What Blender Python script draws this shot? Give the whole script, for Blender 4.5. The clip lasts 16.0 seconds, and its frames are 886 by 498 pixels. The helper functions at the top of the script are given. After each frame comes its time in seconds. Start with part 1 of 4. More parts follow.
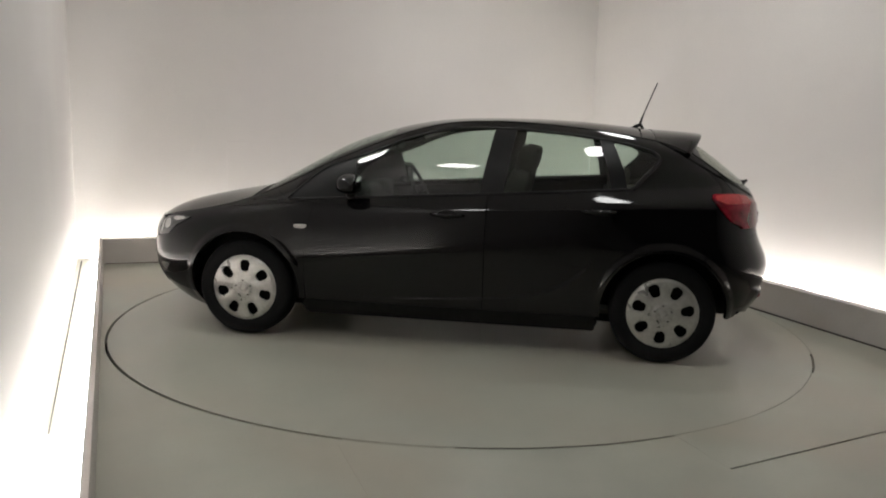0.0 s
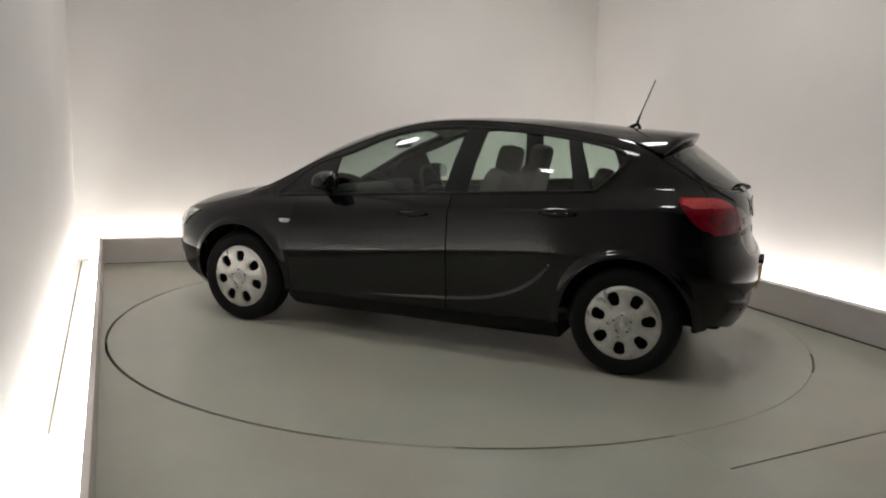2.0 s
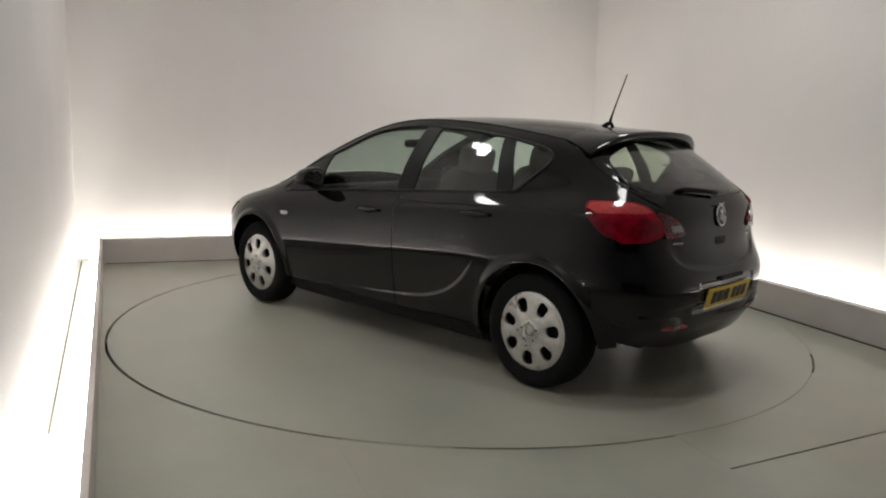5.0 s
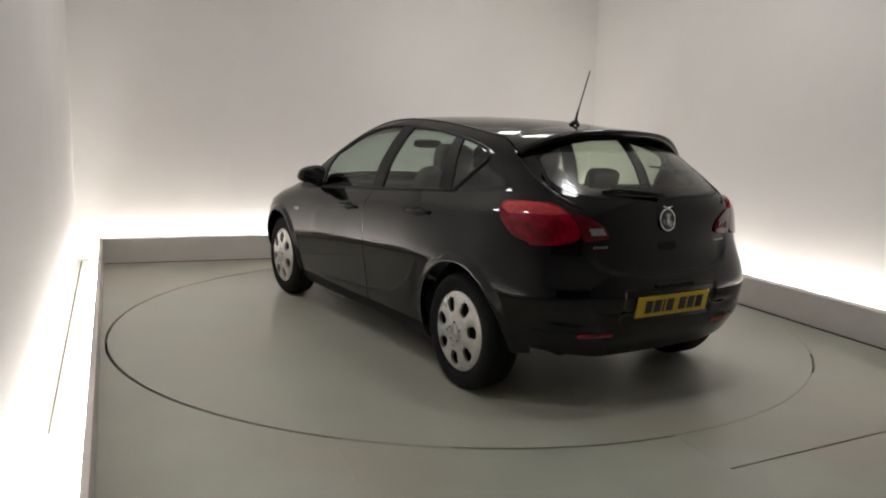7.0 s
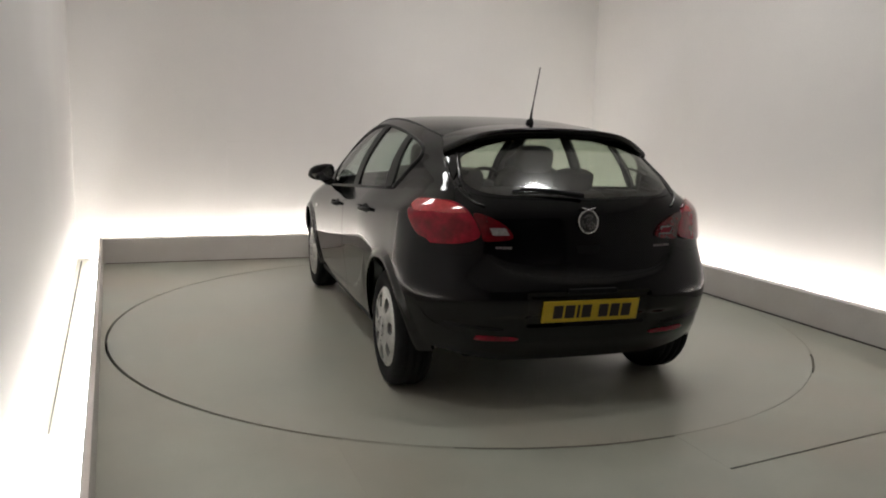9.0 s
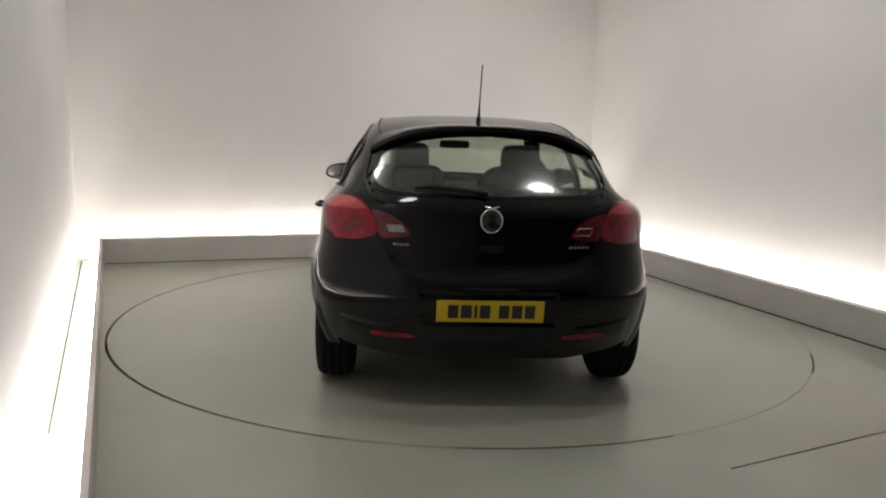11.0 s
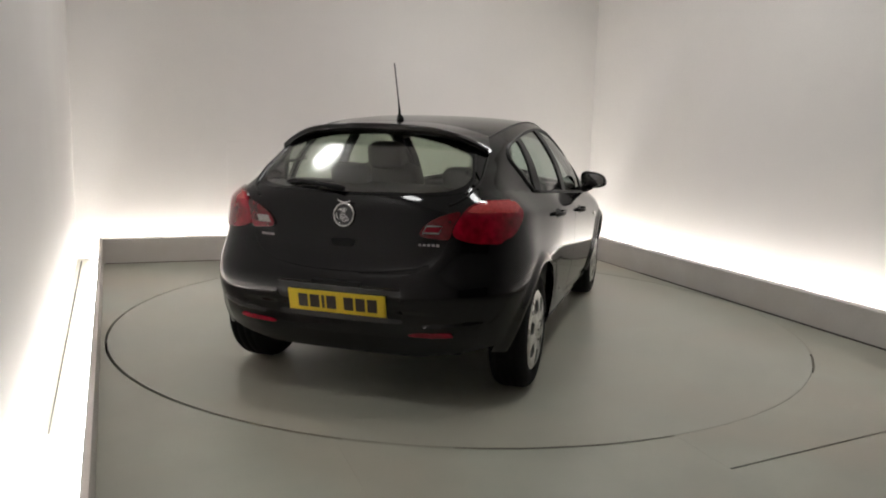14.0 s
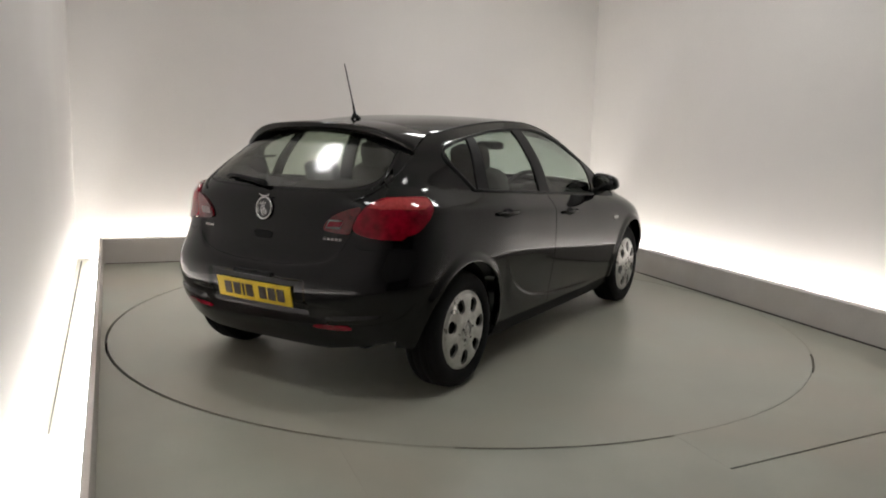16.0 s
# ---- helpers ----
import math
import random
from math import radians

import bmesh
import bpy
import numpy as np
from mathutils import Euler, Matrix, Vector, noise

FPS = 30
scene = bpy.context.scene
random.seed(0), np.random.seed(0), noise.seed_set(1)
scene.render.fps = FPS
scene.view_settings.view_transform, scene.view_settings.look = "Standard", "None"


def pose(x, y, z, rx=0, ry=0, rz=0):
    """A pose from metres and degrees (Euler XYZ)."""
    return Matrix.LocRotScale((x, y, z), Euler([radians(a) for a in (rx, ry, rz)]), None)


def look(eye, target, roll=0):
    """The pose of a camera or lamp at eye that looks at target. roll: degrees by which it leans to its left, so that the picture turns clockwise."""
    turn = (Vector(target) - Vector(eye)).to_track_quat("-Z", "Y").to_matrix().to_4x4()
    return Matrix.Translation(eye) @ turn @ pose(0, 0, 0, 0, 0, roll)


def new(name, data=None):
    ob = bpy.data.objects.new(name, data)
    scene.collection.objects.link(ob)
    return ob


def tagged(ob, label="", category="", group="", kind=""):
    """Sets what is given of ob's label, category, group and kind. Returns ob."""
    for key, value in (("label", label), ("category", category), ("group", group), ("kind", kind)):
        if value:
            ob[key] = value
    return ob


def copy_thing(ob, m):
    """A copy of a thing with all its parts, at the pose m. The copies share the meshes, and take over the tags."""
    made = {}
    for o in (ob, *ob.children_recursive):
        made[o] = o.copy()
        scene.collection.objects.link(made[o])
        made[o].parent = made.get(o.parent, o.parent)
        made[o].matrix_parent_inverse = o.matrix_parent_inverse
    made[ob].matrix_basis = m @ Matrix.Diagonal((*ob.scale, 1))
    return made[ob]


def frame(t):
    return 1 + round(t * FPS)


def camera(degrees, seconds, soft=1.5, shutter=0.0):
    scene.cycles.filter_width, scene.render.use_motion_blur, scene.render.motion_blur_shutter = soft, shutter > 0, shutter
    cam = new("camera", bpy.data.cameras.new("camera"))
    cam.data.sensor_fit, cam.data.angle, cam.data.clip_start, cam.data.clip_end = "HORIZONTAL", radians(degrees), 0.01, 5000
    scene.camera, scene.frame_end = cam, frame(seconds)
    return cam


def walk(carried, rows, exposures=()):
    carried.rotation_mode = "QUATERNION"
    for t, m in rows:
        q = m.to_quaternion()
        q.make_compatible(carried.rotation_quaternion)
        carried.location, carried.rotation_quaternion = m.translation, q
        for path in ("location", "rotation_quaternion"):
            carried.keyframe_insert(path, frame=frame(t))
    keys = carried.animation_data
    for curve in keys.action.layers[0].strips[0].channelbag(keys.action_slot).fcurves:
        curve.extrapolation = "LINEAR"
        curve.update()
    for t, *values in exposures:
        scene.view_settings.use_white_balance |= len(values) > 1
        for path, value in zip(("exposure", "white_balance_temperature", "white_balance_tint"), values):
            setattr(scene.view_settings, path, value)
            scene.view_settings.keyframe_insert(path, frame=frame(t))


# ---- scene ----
# ---- camera: fixed to the wall, it stands still ----
EYE = Vector((0.0, -5.677, 1.399))
AIM = EYE + Vector((math.sin(radians(-1.255)) * math.cos(radians(8.93)), math.cos(radians(-1.255)) * math.cos(radians(8.93)), -math.sin(radians(8.93)))) * 5
cam = camera(59.82, 16.0, soft=2.0)
walk(cam, [(0.0, look(EYE, AIM, 1.66)), (16.0, look(EYE, AIM, 1.66))])

# ---- light: all of it comes from lamps inside the closed studio ----
world = bpy.data.worlds.new("world")
world.use_nodes = True
world.node_tree.nodes["Background"].inputs[0].default_value = (0.02, 0.02, 0.02, 1)
scene.world = world
scene.view_settings.exposure = 0.0
TUBE_POWER = 28.5
DISC_POWER = 26.8
DIMMED_POWER = 22.0


# ---- materials ----
def material(name, color, rough=0.5, metal=0.0, grain=0.0, grain_scale=40.0, stain=0.0, stain_scale=1.5, bump=0.0, coat=0.0, spec=0.5, tint=None):
    """A principled material with fine grain and broad stains of its own colour."""
    m = bpy.data.materials.new(name)
    m.use_nodes = True
    nt = m.node_tree
    b = nt.nodes["Principled BSDF"]
    b.inputs["Base Color"].default_value = (*color, 1)
    b.inputs["Roughness"].default_value = rough
    b.inputs["Metallic"].default_value = metal
    b.inputs["Coat Weight"].default_value = coat
    b.inputs["Coat Roughness"].default_value = 0.04
    b.inputs["Specular IOR Level"].default_value = spec
    if grain or stain or bump:
        tc = nt.nodes.new("ShaderNodeTexCoord")
        fine = nt.nodes.new("ShaderNodeTexNoise")
        fine.inputs["Scale"].default_value, fine.inputs["Detail"].default_value = grain_scale, 4
        broad = nt.nodes.new("ShaderNodeTexNoise")
        broad.inputs["Scale"].default_value, broad.inputs["Detail"].default_value = stain_scale, 5
        for n in (fine, broad):
            nt.links.new(tc.outputs["Object"], n.inputs["Vector"])
        ramps = []
        for n, amount in ((fine, grain), (broad, stain)):
            r = nt.nodes.new("ShaderNodeMapRange")
            r.inputs["From Min"].default_value, r.inputs["From Max"].default_value = 0.3, 0.7
            r.inputs["To Min"].default_value, r.inputs["To Max"].default_value = 1 - amount, 1 + amount * 0.3
            nt.links.new(n.outputs["Fac"], r.inputs["Value"])
            ramps.append(r)
        mul = nt.nodes.new("ShaderNodeMath")
        mul.operation = "MULTIPLY"
        nt.links.new(ramps[0].outputs[0], mul.inputs[0])
        nt.links.new(ramps[1].outputs[0], mul.inputs[1])
        sc = nt.nodes.new("ShaderNodeVectorMath")
        sc.operation = "SCALE"
        sc.inputs[0].default_value = color
        nt.links.new(mul.outputs[0], sc.inputs["Scale"])
        final = sc.outputs[0]
        if tint:
            patch = nt.nodes.new("ShaderNodeTexNoise")
            patch.inputs["Scale"].default_value, patch.inputs["Detail"].default_value = stain_scale * 0.7, 3
            nt.links.new(tc.outputs["Object"], patch.inputs["Vector"])
            lim = nt.nodes.new("ShaderNodeMapRange")
            lim.inputs["From Min"].default_value, lim.inputs["From Max"].default_value = 0.42, 0.66
            nt.links.new(patch.outputs["Fac"], lim.inputs["Value"])
            mix = nt.nodes.new("ShaderNodeMix")
            mix.data_type = "RGBA"
            nt.links.new(lim.outputs[0], mix.inputs["Factor"])
            nt.links.new(final, mix.inputs["A"])
            mix.inputs["B"].default_value = (*tint, 1)
            final = mix.outputs["Result"]
        nt.links.new(final, b.inputs["Base Color"])
        rr = nt.nodes.new("ShaderNodeMapRange")
        rr.inputs["To Min"].default_value, rr.inputs["To Max"].default_value = max(0.02, rough - 0.08), min(1, rough + 0.08)
        nt.links.new(broad.outputs["Fac"], rr.inputs["Value"])
        nt.links.new(rr.outputs[0], b.inputs["Roughness"])
        if bump:
            bp = nt.nodes.new("ShaderNodeBump")
            bp.inputs["Strength"].default_value, bp.inputs["Distance"].default_value = bump, 0.002
            nt.links.new(fine.outputs["Fac"], bp.inputs["Height"])
            nt.links.new(bp.outputs[0], b.inputs["Normal"])
    return m


def glowing(name, color, power):
    m = bpy.data.materials.new(name)
    m.use_nodes = True
    b = m.node_tree.nodes["Principled BSDF"]
    b.inputs["Base Color"].default_value = (0.8, 0.8, 0.8, 1)
    b.inputs["Emission Color"].default_value = (*color, 1)
    b.inputs["Emission Strength"].default_value = power
    return m


def glassy(name, color, rough=0.0, base=0.04):
    """Thin tinted glass: clear straight through, with a mirror gloss on its face that grows towards grazing."""
    m = bpy.data.materials.new(name)
    m.use_nodes = True
    nt = m.node_tree
    nt.nodes.remove(nt.nodes["Principled BSDF"])
    out = nt.nodes["Material Output"]
    tr = nt.nodes.new("ShaderNodeBsdfTransparent")
    tr.inputs[0].default_value = (*color, 1)
    gl = nt.nodes.new("ShaderNodeBsdfGlossy")
    gl.inputs["Roughness"].default_value = rough
    lw = nt.nodes.new("ShaderNodeLayerWeight")
    lw.inputs["Blend"].default_value = 0.5
    power = nt.nodes.new("ShaderNodeMath")
    power.operation = "POWER"
    power.inputs[1].default_value = 5
    scale = nt.nodes.new("ShaderNodeMath")
    scale.operation = "MULTIPLY_ADD"
    scale.inputs[1].default_value, scale.inputs[2].default_value = 1 - base * 2, base * 2
    mix = nt.nodes.new("ShaderNodeMixShader")
    nt.links.new(lw.outputs["Facing"], power.inputs[0])
    nt.links.new(power.outputs[0], scale.inputs[0])
    nt.links.new(scale.outputs[0], mix.inputs[0])
    nt.links.new(tr.outputs[0], mix.inputs[1])
    nt.links.new(gl.outputs[0], mix.inputs[2])
    nt.links.new(mix.outputs[0], out.inputs[0])
    return m


WALL = material("wall_paint", (0.79, 0.76, 0.735), 0.75, grain=0.03, grain_scale=90, stain=0.06, stain_scale=0.8, bump=0.05, tint=(0.75, 0.715, 0.70))
PLINTH = material("plinth_paint", (0.60, 0.56, 0.53), 0.5, grain=0.04, grain_scale=60, stain=0.10, stain_scale=2.5, tint=(0.55, 0.50, 0.455))
FLOOR = material("floor_paint", (0.41, 0.415, 0.35), 0.34, grain=0.03, grain_scale=120, stain=0.19, stain_scale=1.3, bump=0.03, tint=(0.41, 0.375, 0.305))
DISC = material("turntable_paint", (0.415, 0.418, 0.355), 0.33, grain=0.02, grain_scale=120, stain=0.11, stain_scale=1.4, tint=(0.415, 0.39, 0.325))
PIT = material("pit_dark", (0.03, 0.03, 0.03), 0.9)
CEILING = material("ceiling_paint", (0.76, 0.745, 0.73), 0.8, grain=0.03, stain=0.04)
DARK_END = material("dark_end_fill", (0.05, 0.05, 0.05), 0.8, grain=0.05, stain=0.1)
SEAM = material("dark_seam", (0.055, 0.045, 0.04), 0.8, grain=0.4, grain_scale=12)
JOINT_SHADE = material("joint_and_foot_shade", (0.13, 0.105, 0.09), 0.8, grain=0.3, grain_scale=30)
TUBE = glowing("tube_glow", (1.0, 0.985, 0.96), TUBE_POWER)
LAMP = glowing("lamp_glow", (0.985, 0.985, 0.97), DISC_POWER)
LAMP_LOW = glowing("dimmed_lamp_glow", (0.985, 0.985, 0.97), DIMMED_POWER)
WHITE_METAL = material("white_metal", (0.75, 0.75, 0.73), 0.4, grain=0.03)


# ---- building helpers ----
def mesh_of(name, bm, mat):
    me = bpy.data.meshes.new(name)
    bm.to_mesh(me)
    bm.free()
    for m in (mat if isinstance(mat, (list, tuple)) else [mat]):
        me.materials.append(m)
    return me


def part(name, bm, mat, parent=None, label="", smooth=False):
    ob = new(name, mesh_of(name, bm, mat))
    if smooth:
        ob.data.polygons.foreach_set("use_smooth", [True] * len(ob.data.polygons))
    if parent:
        ob.parent = parent
    if label:
        ob["label"] = label
    return ob


def box(bm, x0, x1, y0, y1, z0, z1, bevel=0.0):
    r = bmesh.ops.create_cube(bm, size=1, matrix=Matrix.Translation(((x0 + x1) / 2, (y0 + y1) / 2, (z0 + z1) / 2)) @ Matrix.Diagonal((x1 - x0, y1 - y0, z1 - z0, 1)))
    if bevel:
        es = list({e for v in r["verts"] for e in v.link_edges})
        bmesh.ops.bevel(bm, geom=es, offset=bevel, segments=2, affect="EDGES", profile=0.5)


def prism(bm, outline, z0, z1, bevel=0.0):
    """An upright prism on an outline of (x, y)."""
    low = [bm.verts.new((x, y, z0)) for x, y in outline]
    high = [bm.verts.new((x, y, z1)) for x, y in outline]
    n = len(outline)
    top = bm.faces.new(high)
    bm.faces.new(low[::-1])
    for i in range(n):
        bm.faces.new((low[i], low[(i + 1) % n], high[(i + 1) % n], high[i]))
    if bevel:
        bmesh.ops.bevel(bm, geom=list(top.edges), offset=bevel, segments=2, affect="EDGES", profile=0.5)
    bmesh.ops.recalc_face_normals(bm, faces=bm.faces)


def tube(bm, points, radius, sides=8, closed=False):
    """A round bar along points; radius may be a list."""
    pts = [Vector(p) for p in points]
    n = len(pts)
    rings = []
    for i, p in enumerate(pts):
        a = pts[(i - 1) % n] if (closed or i > 0) else p
        b = pts[(i + 1) % n] if (closed or i < n - 1) else p
        d = (b - a).normalized()
        side = d.cross(Vector((0, 0, 1)))
        if side.length < 1e-3:
            side = d.cross(Vector((0, 1, 0)))
        side.normalize()
        up = side.cross(d)
        r = radius[i] if isinstance(radius, (list, tuple)) else radius
        rings.append([bm.verts.new(p + (side * math.cos(k * 2 * math.pi / sides) + up * math.sin(k * 2 * math.pi / sides)) * r) for k in range(sides)])
    for i in range(n if closed else n - 1):
        a, b = rings[i], rings[(i + 1) % n]
        for k in range(sides):
            bm.faces.new((a[k], a[(k + 1) % sides], b[(k + 1) % sides], b[k]))
    if not closed:
        bm.faces.new(rings[0][::-1])
        bm.faces.new(rings[-1])


def lathe(bm, profile, segments, axis="y"):
    """Turns a profile of (radius, height) about an axis."""
    rings = []
    for r, h in profile:
        ring = []
        for k in range(segments):
            a = 2 * math.pi * k / segments
            c, s = r * math.cos(a), r * math.sin(a)
            ring.append(bm.verts.new((c, h, s) if axis == "y" else (c, s, h)))
        rings.append(ring)
    for a, b in zip(rings, rings[1:]):
        for k in range(segments):
            bm.faces.new((a[k], a[(k + 1) % segments], b[(k + 1) % segments], b[k]))
    return rings


# ---- the studio: a room turned 22 degrees against the camera ----
ROOM = pose(0, 0, 0, 0, 0, 22)
RING = 2.436
TOP = 0.245
HIGH = 3.6
FRONT = -10.0
FILLED = ((4.12, 4.33, -0.0015), (4.77, 5.03, -0.0048), (5.03, 5.42, -0.0036), (5.60, 6.26, -0.0048))


def setting(name, bm, mat, label, category="wall"):
    ob = part(name, bm, mat)
    ob.matrix_world = ROOM
    return tagged(ob, label, category, kind="structure")


def slant(v, u0=-2.60):
    """The left plinth and wall run slightly askew."""
    return u0 + (2.77 - v) * 0.0468


def build_room():
    bm = bmesh.new()
    box(bm, -3.3, 3.3, FRONT - 0.2, 3.4, -0.25, -0.10)
    setting("subfloor", bm, PIT, "dark pit below the painted floor plates", "floor")

    def arc(u0, u1):
        a0, a1 = math.atan2(-math.sqrt(RING ** 2 - u0 ** 2), u0), math.atan2(-math.sqrt(RING ** 2 - u1 ** 2), u1)
        if a1 <= a0:
            a1 += 2 * math.pi
        k = max(8, int((a1 - a0) / 0.026))
        turns = [a0 + (a1 - a0) * i / k for i in range(k + 1)]
        # the hole is cut wider on one side, which thickens its dark line
        radii = [RING + 0.007 + 0.007 * max(0.35, math.cos((a - 3.75) * 1.6)) * (1.9 < a % (2 * math.pi) < 4.7) for a in ((q + 2 * math.pi) % (2 * math.pi) for q in turns)]
        return [(q * math.cos(a), q * math.sin(a)) for q, a in zip(radii, turns)]

    L, Rr, cross = -1.385, 0.142, -2.807
    g, thin = 0.0058, 0.0003
    bm = bmesh.new()
    prism(bm, [(L - thin, FRONT), (-3.2, FRONT), (-3.2, 3.3), (3.2, 3.3), (3.2, cross + g + 0.342), (Rr + thin, cross + g)] + arc(Rr + thin, L - thin), -0.06, 0.0)
    setting("floor", bm, FLOOR, "grey painted floor plate round the turntable", "floor")
    bm = bmesh.new()
    prism(bm, [(L + thin, FRONT)] + arc(L + thin, Rr - thin) + [(Rr - thin, FRONT)], -0.06, -0.0005)
    setting("floor_plate", bm, FLOOR, "grey painted removable floor plate before the turntable", "floor")
    bm = bmesh.new()
    prism(bm, [(Rr + thin, FRONT), (Rr + thin, cross - g), (3.2, cross - g + 0.342), (3.2, FRONT)], -0.06, -0.0005)
    setting("floor_plate", bm, FLOOR, "grey painted floor plate with a straight seam", "floor")

    # floor-coloured strips added so that parts of the joints read fainter
    bm = bmesh.new()
    box(bm, L - 0.004, L + 0.004, FRONT, -2.02, -0.05, -0.0012)
    box(bm, Rr - 0.004, Rr + 0.004, FRONT, cross + 0.02, -0.05, -0.0012)
    setting("joint_filler", bm, FLOOR, "floor-coloured strips added to make the floor seams fainter", "joint")
    for a0, a1, w0 in FILLED:
        bm = bmesh.new()
        k = int((a1 - a0) / 0.03) + 2
        ring = [a0 + (a1 - a0) * i / k for i in range(k + 1)]
        for p, q in zip(ring, ring[1:]):
            prism(bm, [((RING + w) * math.cos(a), (RING + w) * math.sin(a)) for a, w in ((p, w0), (p, 0.0068), (q, 0.0068), (q, w0))], -0.05, -0.0012)
        setting("ring_filler", bm, FLOOR, "floor-coloured filler added where the turntable gap fades", "joint")

    # walls, each a thick slab
    bm = bmesh.new()
    box(bm, -3.6, 3.4, 3.12, 3.3, -0.06, HIGH)
    setting("wall_north", bm, WALL, "off-white painted studio back wall lit from below")
    bm = bmesh.new()
    box(bm, 2.97, 3.15, FRONT, 3.12, -0.06, HIGH)
    setting("wall_east", bm, WALL, "off-white painted studio side wall lit from below")
    bm = bmesh.new()
    prism(bm, [(slant(3.12, -2.845), 3.12), (slant(FRONT, -2.845), FRONT), (slant(FRONT, -3.05), FRONT), (slant(3.12, -3.05), 3.12)], -0.06, HIGH)
    setting("wall_west", bm, WALL, "off-white painted studio side wall with glowing foot")
    # unseen end wall, added dark so that the car mirrors a dark space
    bm = bmesh.new()
    box(bm, -3.6, 3.4, FRONT - 0.18, FRONT, -0.06, HIGH)
    setting("dark_end_wall", bm, DARK_END, "unseen dark wall added behind the camera to darken reflections")
    bm = bmesh.new()
    box(bm, -3.6, 3.4, FRONT - 0.18, 3.3, HIGH, HIGH + 0.15)
    setting("ceiling", bm, CEILING, "pale matt painted studio ceiling", "ceiling")

    # low plinth that hides the light tubes
    bm = bmesh.new()
    box(bm, -2.60, 2.48, 2.77, 2.86, 0, TOP, 0.004)
    setting("plinth_north", bm, PLINTH, "low beige-grey painted upstand hiding light tubes", "plinth")
    bm = bmesh.new()
    box(bm, 2.48, 2.57, FRONT, 2.86, 0, TOP, 0.004)
    setting("plinth_east", bm, PLINTH, "low beige-grey painted upstand hiding light tubes", "plinth")
    bm = bmesh.new()
    prism(bm, [(slant(2.86), 2.86), (slant(FRONT), FRONT), (slant(FRONT, -2.63), FRONT), (slant(2.86, -2.63), 2.86)], 0, TOP, 0.004)
    setting("plinth_west", bm, PLINTH, "low beige-grey painted upstand hiding light tubes", "plinth")
    # faint shade along the upstand's foot, put in as a thin brown strip
    bm = bmesh.new()
    box(bm, -2.58, 2.472, 2.762, 2.771, 0.0, 0.007)
    setting("foot_shade_north", bm, JOINT_SHADE, "brown strip painting the faint shade at the upstand's foot", "joint")
    bm = bmesh.new()
    box(bm, 2.466, 2.481, -7.0, 1.2, 0.0, 0.009)
    setting("joint_east", bm, SEAM, "dark open joint at the foot of the upstand", "joint")
    bm = bmesh.new()
    box(bm, 2.474, 2.481, 1.2, 2.762, 0.0, 0.005)
    setting("joint_northeast", bm, JOINT_SHADE, "brown dusty joint at the foot of the upstand", "joint")
    bm = bmesh.new()
    prism(bm, [(slant(2.96, -2.792), 2.96), (slant(-1.6, -2.798), -1.6), (slant(-1.6, -2.802), -1.6), (slant(2.96, -2.806), 2.96)], 0.0, 0.006)
    setting("joint_west", bm, PIT, "dark open joint at the foot of the wall", "joint")
    # pale hatch set in the back wall
    bm = bmesh.new()
    box(bm, -1.40, 0.25, 3.118, 3.122, 0.5, 1.20, 0.002)
    setting("wall_panel", bm, WALL, "flush off-white hatch panel in the back wall", "panel")


def light_tube(length):
    """A slim batten with one glowing tube; lies along x."""
    root = tagged(new("light_tube"), "white glowing light tube on a slim batten", "light tube", "tubes behind the plinth")
    bm = bmesh.new()
    box(bm, -length / 2, length / 2, -0.022, 0.022, 0.0, 0.03, 0.003)
    part("batten", bm, WHITE_METAL, root)
    bm = bmesh.new()
    tube(bm, [(-length / 2 + 0.02, 0, 0.047), (length / 2 - 0.02, 0, 0.056)], 0.025, 12)
    part("glow_tube", bm, TUBE, root, "glowing white tube", smooth=True)
    return root


def build_tubes():
    first = light_tube(1.40)
    z = 0.0
    spots = []
    for u in (-2.06, -0.64, 0.78, 2.20):
        spots.append((u, 3.0, 0))
    for v in (1.90, 0.45, -1.00, -2.45):
        spots.append((2.835, v, 90))
    for v in (1.90, 0.45, -1.00, -2.45):
        spots.append((slant(v, -2.675), v, 90 + 2.68))
    for i, (u, v, turn) in enumerate(spots):
        m = ROOM @ pose(u, v, z, 0, 0, turn)
        if i == 0:
            first.matrix_world = m
        else:
            copy_thing(first, m)


def ceiling_lamp(radius, glow, label):
    """A round drum lamp: housing ring and glowing diffuser."""
    root = tagged(new("ceiling_lamp"), label, "ceiling lamp", "round studio lamps")
    bm = bmesh.new()
    lathe(bm, [(radius, 0.0), (radius + 0.02, 0.0), (radius + 0.02, 0.14), (0.02, 0.14)], 40, "z")
    part("housing", bm, WHITE_METAL, root, smooth=True)
    bm = bmesh.new()
    lathe(bm, [(0.001, -0.02), (radius * 0.6, -0.012), (radius, 0.004)], 40, "z")
    part("diffuser", bm, glow, root, "glowing white diffuser", smooth=True)
    return root


def build_lamps():
    bright = ceiling_lamp(0.24, LAMP, "round white ceiling lamp, out of view, with a glowing diffuser")
    bright.matrix_world = ROOM @ pose(-1.92, 0.2, HIGH - 0.14)
    # the second copy is added, unseen, to brighten the east wall and floor
    for u, v in ((0.85, 1.35), (1.55, -0.35)):
        copy_thing(bright, ROOM @ pose(u, v, HIGH - 0.14))
    dimmed = ceiling_lamp(0.24, LAMP_LOW, "round white ceiling lamp, dimmed, near the viewing place")
    dimmed.matrix_world = ROOM @ pose(-2.0, -2.5, HIGH - 0.14)
    copy_thing(dimmed, ROOM @ pose(0.42, -1.95, HIGH - 0.14))


